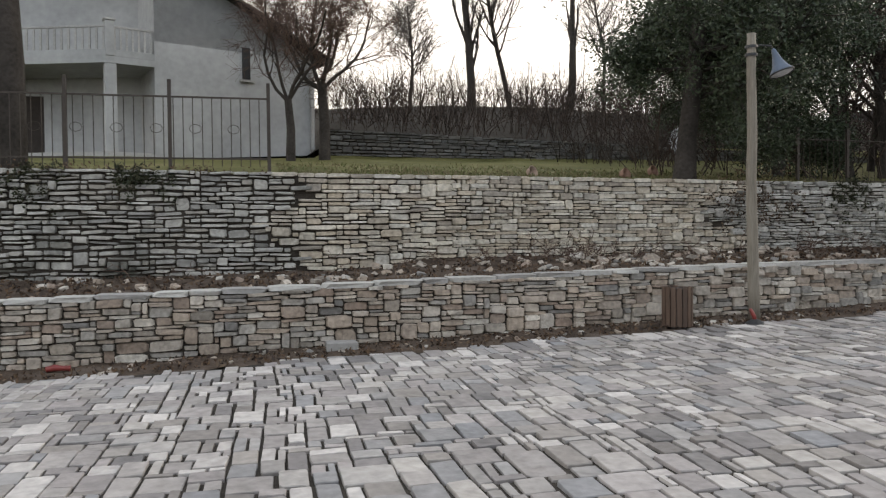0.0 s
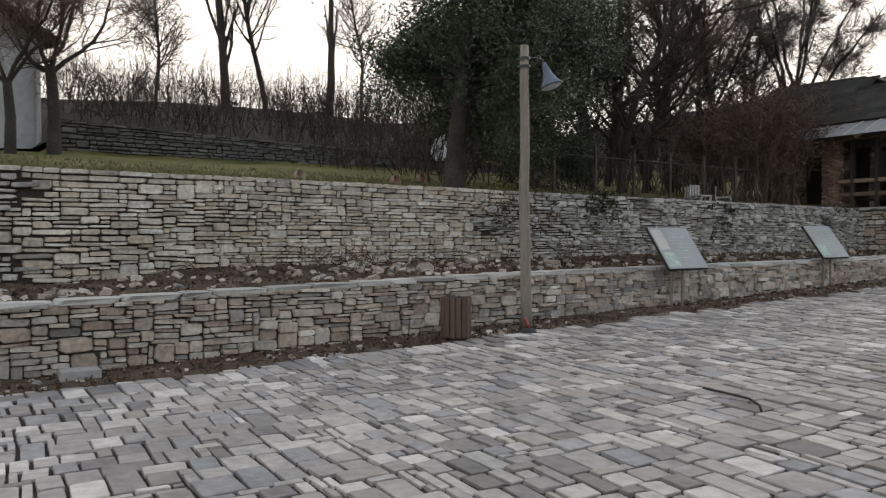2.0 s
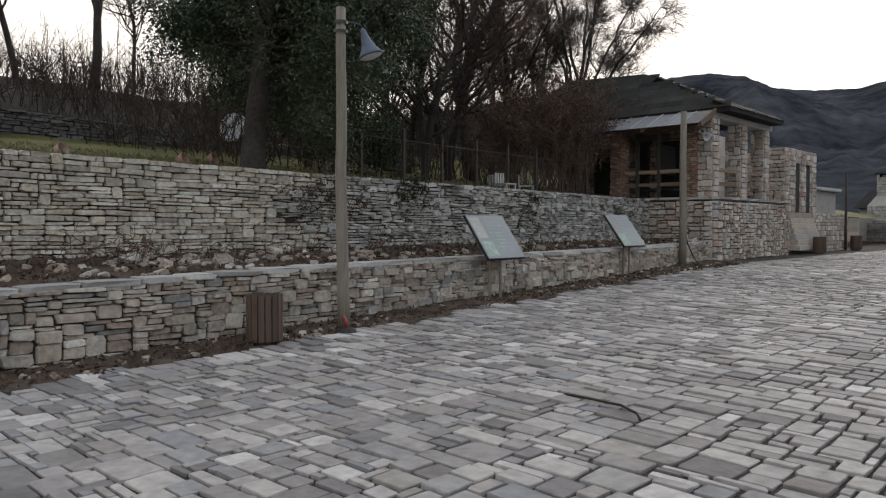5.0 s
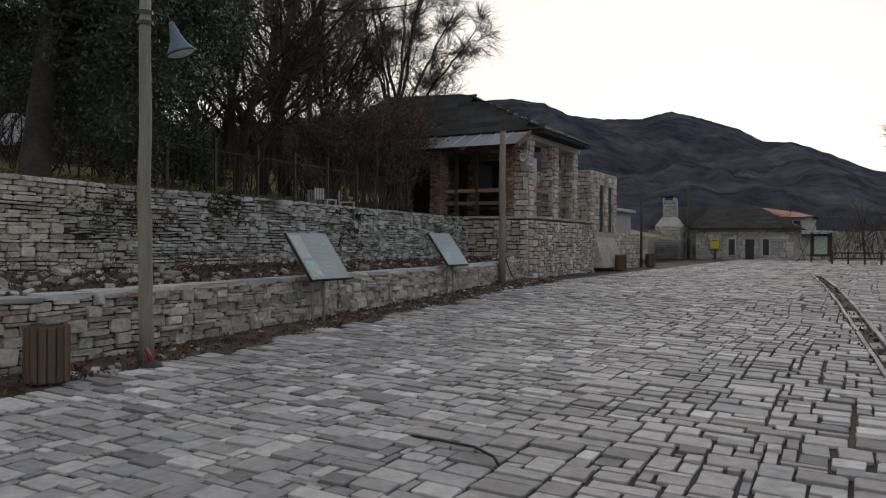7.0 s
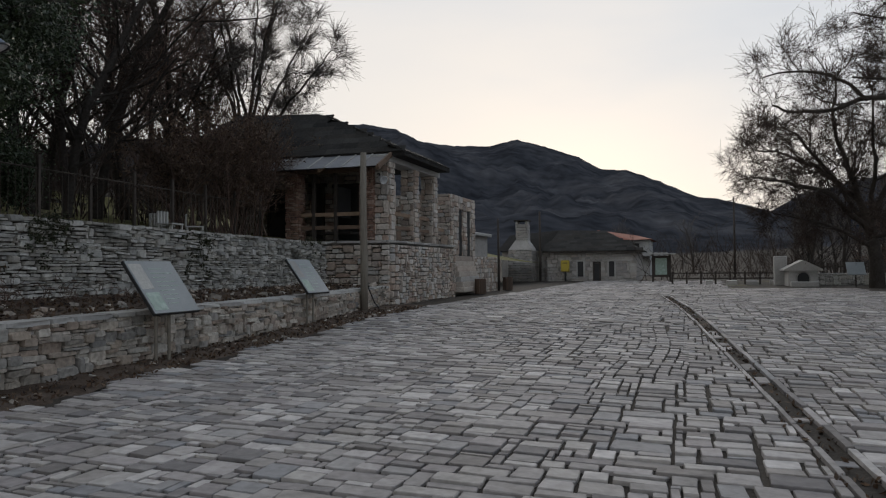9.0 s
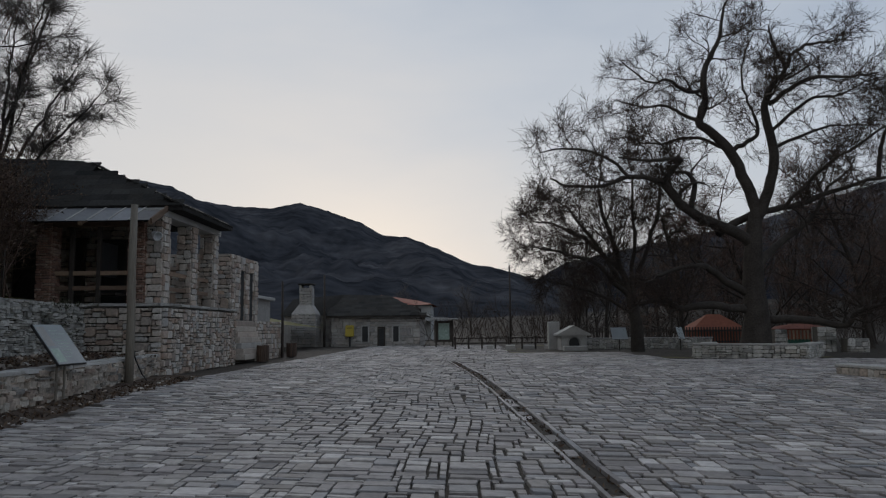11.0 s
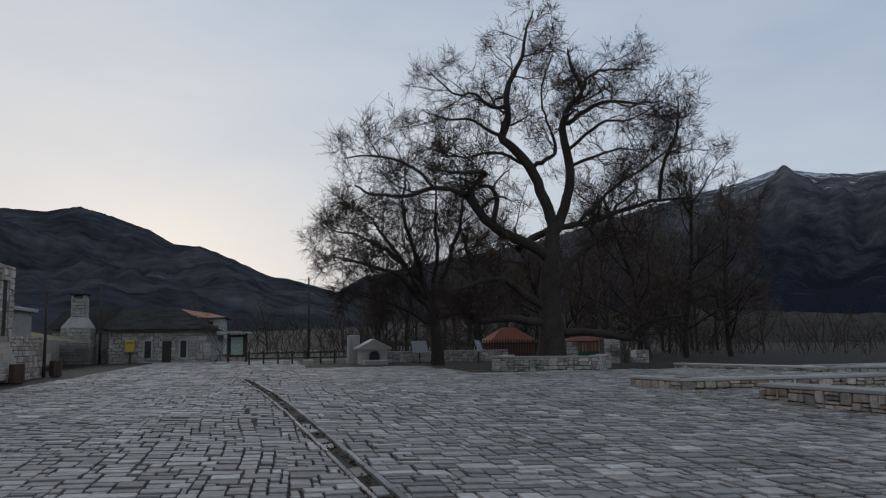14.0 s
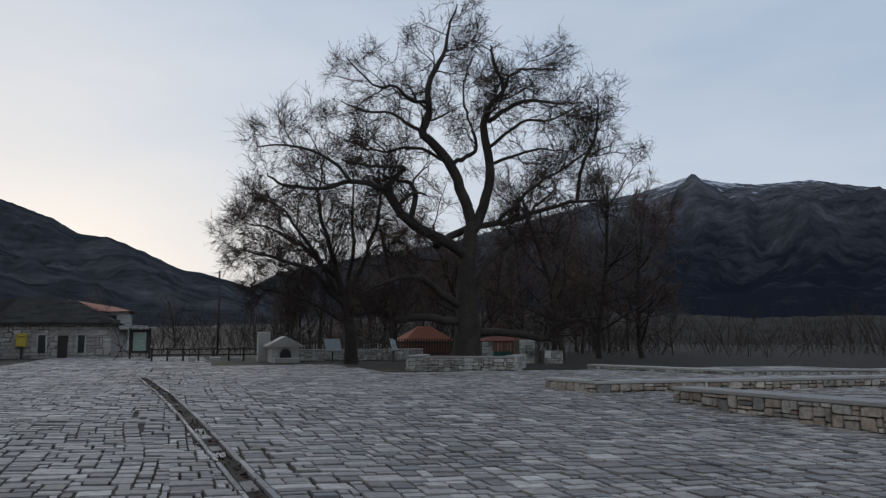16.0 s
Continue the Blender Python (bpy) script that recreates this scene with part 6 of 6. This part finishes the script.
def scatter_rocks(name, label, spots, mat):
    verts, faces, n = [], [], 0
    for x, y, z, s in spots:
        v, f = BLOCKS[int(g2.integers(18))]
        m = np.array(Euler((g2.uniform(-0.5, 0.5), g2.uniform(-0.5, 0.5), g2.uniform(0, 6.28))).to_matrix())
        q = (v * np.array([s, s * 0.8, s * 0.55])) @ m.T + np.array([x, y, z + s * 0.1])
        verts.append(q)
        faces += [tuple(i + n for i in p) for p in f] + [tuple(n + i for i in range(7, -1, -1))]
        n += len(q)
    tagged(part(name, mesh_of(name, np.concatenate(verts), faces, mat)), label, "rubble", kind="stuff")


xs = np.concatenate([g2.uniform(-8, 21, 260), g2.normal(6.2, 1.6, 110), g2.normal(1.0, 0.5, 20)])
ys = np.concatenate([g2.uniform(11.1, 12.9, 260), g2.normal(12.1, 0.35, 110).clip(11.1, 12.9), g2.normal(11.6, 0.2, 20)])
scatter_rocks("rubble", "loose pale stones strewn over the bed", [(x, y, bed_z(x, y), s) for x, y, s in zip(xs, ys, g2.uniform(0.04, 0.14, 390) * np.where(g2.random(390) < 0.08, 1.9, 1))], M_LOW)
xs = g2.uniform(-8, 20.5, 170)
ys = g2.uniform(9.95, 10.6, 170)
scatter_rocks("verge_stones", "small stones and clods along the wall's foot", [(x, y, road_z(x), s) for x, y, s in zip(xs, ys, g2.uniform(0.03, 0.1, 170))], M_LOW)
e = thing("flat_stone", "flat pale stone lying at the wall's foot", "stone", (1.0, 10.35, road_z(1.0) + 0.03))
part("slab", mesh_of("slab", FLATS[3][0] * np.array([0.42, 0.3, 0.12]) + np.array([0, 0, 0.03]), FLATS[3][1], M_COPE), e)


def litter(name, label, x0, x1, y0, y1, zf, count, size, mat, seed):
    g = np.random.default_rng(seed)
    c = [(x, y, zf(x, y) + 0.012) for x, y in zip(g.uniform(x0, x1, count), g.uniform(y0, y1, count))]
    o = part(name, leaf_cloud(name, c, count, 0.012, size, mat, seed))
    tagged(o, label, "leaves", kind="stuff")


litter("fallen_leaves", "brown leaves fallen along the wall's foot", -8, 20.5, 9.8, 10.7, lambda x, y: road_z(x) + 0.01, 5200, 0.035, M_DEADLEAF, 5)
litter("bed_leaves", "dead brown leaves over the planting bed", -8, 21, 11.05, 13.05, bed_z, 7000, 0.04, M_DEADLEAF, 6)
litter("drain_leaves", "dead leaves in the drain", 5.2, 28, 2.0, 4.2, lambda x, y: road_z(x) - 0.02 if abs(y - drain_y(x)) < 0.16 else -3, 6000, 0.03, M_DEADLEAF, 7)
# brambles in the bed
g = Grower(7)
for k in range(150):
    x = g.g.choice([g.g.normal(4.6, 1.6), g.g.normal(10.5, 2.2), g.g.uniform(-8, 21)])
    y = g.g.uniform(12.1, 12.95)
    if -8.5 < x < 21:
        g.branch((x, y, bed_z(x, y)), (g.g.normal(0, 0.7), g.g.normal(-0.2, 0.4), 0.8), g.g.uniform(0.25, 0.6), 0.006, 1, (5,), 0.35, -0.06, 5, 0.5, (30, 70), (3, 3))
tagged(part("brambles", g.mesh("brambles", M_TWIGR)), "dry brambles in the planting bed", "brambles", kind="stuff")
# ivy hanging from the walls' tops, dead growth where the wall was breached
cs = []
for x0, n, drop in [(-3.6, 26, 0.5), (-1.9, 34, 0.45), (-5.5, 20, 0.4), (11.35, 40, 0.45), (15.4, 24, 0.7), (20.4, 10, 0.4)]:
    cs += [(x0 + g2.normal(0, 0.25), 13.08, up_top(x0) + 0.03 - abs(g2.normal(0, drop * 0.6))) for _ in range(n)]
tagged(part("ivy", leaf_cloud("ivy", cs, 5200, 0.05, 0.03, M_MOSS, 9)), "dark ivy hanging over the walls", "ivy", kind="stuff")
cs = [(9.2 + g2.normal(0, 0.5), 13.06, 2.05 + g2.normal(0, 0.28)) for _ in range(70)] + [(x, 13.2 + g2.uniform(-0.1, 0.5), up_top(x) - 0.02) for x in g2.uniform(-9, 0.2, 160)]
tagged(part("dead_creeper", leaf_cloud("dead_creeper", cs, 4200, 0.06, 0.028, M_DEADLEAF, 10)), "withered creeper on the breached wall", "creeper", kind="stuff")
# turf blades along the wall's top and the grass patch in the square
gx = g2.uniform(0.3, 12, 5200)
gy = 13.35 + np.abs(g2.normal(0, 2.2, 5200))
v, f = [], []
for k, (x, y) in enumerate(zip(gx, gy)):
    z, a, h = up_ground(x, y), g2.uniform(0, 6.28), g2.uniform(0.03, 0.09)
    v += [(x - 0.02 * math.cos(a), y - 0.02 * math.sin(a), z), (x + 0.02 * math.cos(a), y + 0.02 * math.sin(a), z), (x + g2.normal(0, 0.03), y, z + h)]
    f.append((3 * k, 3 * k + 1, 3 * k + 2))
tagged(part("grass", mesh_of("grass", v, f, M_BLADE)), "short winter grass blades", "grass", kind="stuff")
green = sheet("grass_patch", np.linspace(29, 62, 24), np.linspace(-9.5, 3.2, 14), lambda x, y: 0.612 + 0.02 * wobble(x, y, 0.8) - (0.2 if (x < 31.5 + 0.5 * y * 0 and y > -3.5 and x < 33) else 0), M_GRASS)
tagged(part("grass_patch", green), "worn winter grass under the trees", "grass", kind="structure")
for x, y in [(5.4, 15.2), (8.2, 15.3), (7.2, 14.6)]:
    e = thing("clay_pot", "small broken terracotta pot on the lawn", "pot", (x, y, up_ground(x, y)), "broken pots on the lawn")
    part("pot", Solid().lathe([(0.001, 0.0), (0.09, 0.0), (0.13, 0.13), (0.12, 0.13), (0.08, 0.02)], 10, m=pose(0, 0, 0.06, 70, 0, 30)).mesh("pot", M_BRICK, True), e)


# ---------------------------------------------------------------- stonework and paving, piece by piece


# low wall
H = 0.92
lay(LOW, "stone", ashlar(30.3, H, 0.098, 0.06, [(1, 1, 2), (2, 1, 5), (3, 1, 6), (4, 1, 4), (2, 2, 2.5), (3, 2, 3), (2, 3, 1), (3, 3, 1), (4, 2, 1)], 11),
    lambda u, v: pose(-9 + u, low_face(-9 + u) + 0.01, road_z(-9 + u) - 0.06 + (v + 0.03 * wobble(u * 0.9, v * 2 + 5)) * (low_top(-9 + u) - 0.055 - road_z(-9 + u) + 0.06) / H), M_LOW, 0.012, 0.13,
    300, lambda u, v: 13.0 < u < 17.5, rough=0.042, tilt=2.6, seed=21, stuff_label="squared rubble in grey, buff and brown")
cop = courses(30.3, 0.3, (0.3, 0.3), (0.35, 0.75), 0, 12)
lay(LOW, "coping_slab", cop, lambda u, v: pose(-9 + u, low_face(-9 + u) + 0.12, low_top(-9 + u) - 0.03), M_COPE, 0.008, 0.36, 60, lambda u, v: True, rough=0.006, tilt=0.4, seed=22)
for o in LOW.children:
    if o.name.startswith("coping"):
        o.scale.z = 0.075
# upper wall: older drystone at both ends, relaid and mortared in the middle
H2 = 1.62


def up_place(u, v):
    x = -9 + u
    b = bed_foot(x) - 0.12
    return pose(x, 13.15, b + (v + 0.045 * wobble(u * 0.8, v * 2) * min(1, (H2 - v) * 4)) * (up_top(x) - b) / H2)


def zone(x, v):
    return 0 if x < 0.3 + 0.35 * math.sin(v * 6) else (2 if x > 8.6 + 0.5 * math.sin(v * 5) else 1)


THIN = [(1, 1, 3), (2, 1, 6), (3, 1, 7), (4, 1, 3.5), (2, 2, 1.2), (3, 2, 1.2), (1, 2, 0.3), (2, 3, 0.2)]
for zi, (mat, cu, cv, sd) in enumerate([(M_OLD, 0.105, 0.068, 31), (M_UP, 0.11, 0.07, 32), (M_OLD, 0.10, 0.066, 33)]):
    lay(UP, "stone", ashlar(30.3, H2, cu, cv, THIN, sd), lambda u, v, zi=zi: up_place(u, v) if zone(-9 + u, v) == zi else None, mat, 0.011 if zi == 1 else 0.018, 0.14,
        (60, 170, 70)[zi], lambda u, v, zi=zi: ((7, 9.3), (11.5, 15.5), (19.5, 22))[zi][0] < u < ((7, 9.3), (11.5, 15.5), (19.5, 22))[zi][1], rough=0.035 if zi == 1 else 0.05, tilt=2.4 if zi == 1 else 4.5, seed=sd + 5,
        stuff_label=("grey drystone, gaping joints", "pale buff rubble", "grey drystone, gaping joints")[zi])
# terrace faces
MIXED = [(2, 1, 3), (3, 1, 3), (2, 2, 5), (3, 2, 4), (1, 1, 2), (1, 2, 2), (4, 2, 1.5), (3, 3, 1.5), (2, 3, 1.5)]
lay(terrace, "stone", ashlar(6.1, TZ - 0.45, 0.10, 0.075, MIXED, 41), along((TX, TY), (27.5, TY), lambda x: 0.35), M_TERR, 0.02, 0.13, 110, lambda u, v: u < 2.4, rough=0.022, seed=42)
lay(terrace, "stone", ashlar(7.6, TZ - 0.45, 0.115, 0.08, MIXED, 43), along((TX, 18.8), (TX, TY), lambda x: 0.35), M_TERR, 0.02, 0.13, 150, lambda u, v: u > 4.0, rough=0.022, seed=44)
lay(terrace, "ledge_slab", courses(6.2, 0.2, (0.2, 0.2), (0.5, 0.9), 0, 45), along((TX - 0.05, TY + 0.1), (27.55, TY + 0.1), lambda x: TZ - 0.12), M_COPE, 0.01, 0.35, 20, lambda u, v: True, rough=0.004, tilt=0.2, seed=46)
lay(terrace, "ledge_slab", courses(7.2, 0.2, (0.2, 0.2), (0.5, 0.9), 0, 47), along((TX + 0.1, 18.4), (TX + 0.1, TY + 0.2), lambda x: TZ - 0.12), M_COPE, 0.01, 0.35, 20, lambda u, v: True, rough=0.004, tilt=0.2, seed=48)
for o in terrace.children:
    if o.name.startswith("ledge"):
        o.scale.z = 0.08
# the square's paving, random flags and setts, with an open drain along it
road = part("road", Solid().box(-9, 60, -22, 9.7, -1.2, -1.0).mesh("road", M_JOINT))
tagged(road, "street and square paved with grey stone setts", "paving", kind="structure")
PX0, PY0 = -9.0, -20.0


def pave_place(u, v):
    x, y = PX0 + v, PY0 + u
    if y < -8 and x < 6.5 or x > 29 and y < -3.4 or x > 38 and y < 1.5 or y > 9.82 + 0.085 * max(0, x - 15) + 0.12 * math.sin(x * 2.1) + 0.1 * math.sin(x * 5.3):
        return None
    near = abs(y - drain_y(x)) < 0.6 and x > 5
    wx, wy = 0.16 * wobble(x + 40, y, 0.32), 0.0 if near else 0.14 * wobble(x - 20, y + 9, 0.3)
    turn = 90 + 9 * (wobble(x + 40, y - 0.4, 0.32) - wobble(x + 40, y + 0.4, 0.32)) + 3 * wobble(x * 7, y * 7)
    return pose(x + wx, y + wy, road_z(x + wx) - 0.045 + 0.012 * wobble(x, y, 0.5), 0, 0 if x > 21 else -1.9, turn)


def beside_drain(rects, v0=0.0):
    """Cuts the stones back to the drain's edges."""
    out = []
    for u, v, w, h in rects:
        x = PX0 + v0 + v + h / 2
        lo, hi = drain_y(x) - 0.2 - PY0, drain_y(x) + 0.1 - PY0
        if 5 < x < 28.5 and u < hi and u + w > lo:
            if lo - u > u + w - hi:
                w = lo - u
            else:
                u, w = hi, u + w - hi
            if w < 0.05:
                continue
        out.append((u, v, w, h))
    return out


FLAGS = [(1, 1, 1.5), (2, 1, 4), (3, 1, 2.5), (1, 2, 1.5), (2, 2, 6), (3, 2, 5), (2, 3, 2), (3, 3, 1.6), (4, 2, 2), (4, 3, 0.6)]
lay(road, "paving_stone", beside_drain(ashlar(30.0, 35, 0.112, 0.097, FLAGS, 51)), pave_place, M_PAVE, 0.022, 0.09, 300, lambda u, v: 13.0 < v < 16 and 23.8 < u < 28.4, flat=True, rough=0.008, tilt=1.0, seed=52,
    stuff_label="worn grey paving setts with dark open joints")
lay(road, "paving_stone", beside_drain(ashlar(30.0, 30, 0.17, 0.15, FLAGS, 53), 35.0), lambda u, v: pave_place(u, v + 35), M_PAVE, 0.03, 0.09, 0, lambda u, v: False, flat=True, rough=0.008, tilt=0.6, seed=54, stuff_label="worn grey paving setts")
bed = sheet("drain_bed", np.arange(5.0, 28.6, 0.12), [0, 0.1, 0.2, 0.3], lambda x, y: road_z(x) - 0.034 + 0.016 * wobble(x, y, 2.2) + 0.012 * wobble(x, y, 9), M_SOIL)
for q in bed.vertices:
    q.co.y += drain_y(q.co.x) - 0.2
tagged(part("drain_bed", bed), "shallow open drain silted with soil and leaves", "drain", kind="structure")
g3 = np.random.default_rng(64)
for s, w in ((-0.165, 0.075), (0.075, 0.06)):
    lay(road, "kerb_strip", [(k, 0, 0.72, w) for k in np.arange(0, 23.2, 0.72)], lambda u, v, s=s: pose(5.1 + u, drain_y(5.1 + u) + s, road_z(5.1 + u) - 0.036, 0, -1.9 if 5.1 + u < 19 else 0, 5.0), M_PAVE, 0.012, 0.1, 33, lambda u, v: True, flat=True, rough=0.006, tilt=0.4, seed=round(62 + s * 10))
lay(road, "drain_slab", [(q, 0, q2, 0.15) for q, q2 in zip(np.arange(0.2, 22.8, 0.45), g3.uniform(0.12, 0.42, 51)) if g3.random() < 0.5], lambda u, v: pose(5.1 + u, drain_y(5.1 + u) - 0.04, road_z(5.1 + u) - 0.052, 0, -1.9 if 5.1 + u < 19 else 0, 5.0), M_PAVE, 0.02, 0.09, 30, lambda u, v: True, flat=True, rough=0.01, tilt=4, seed=67)
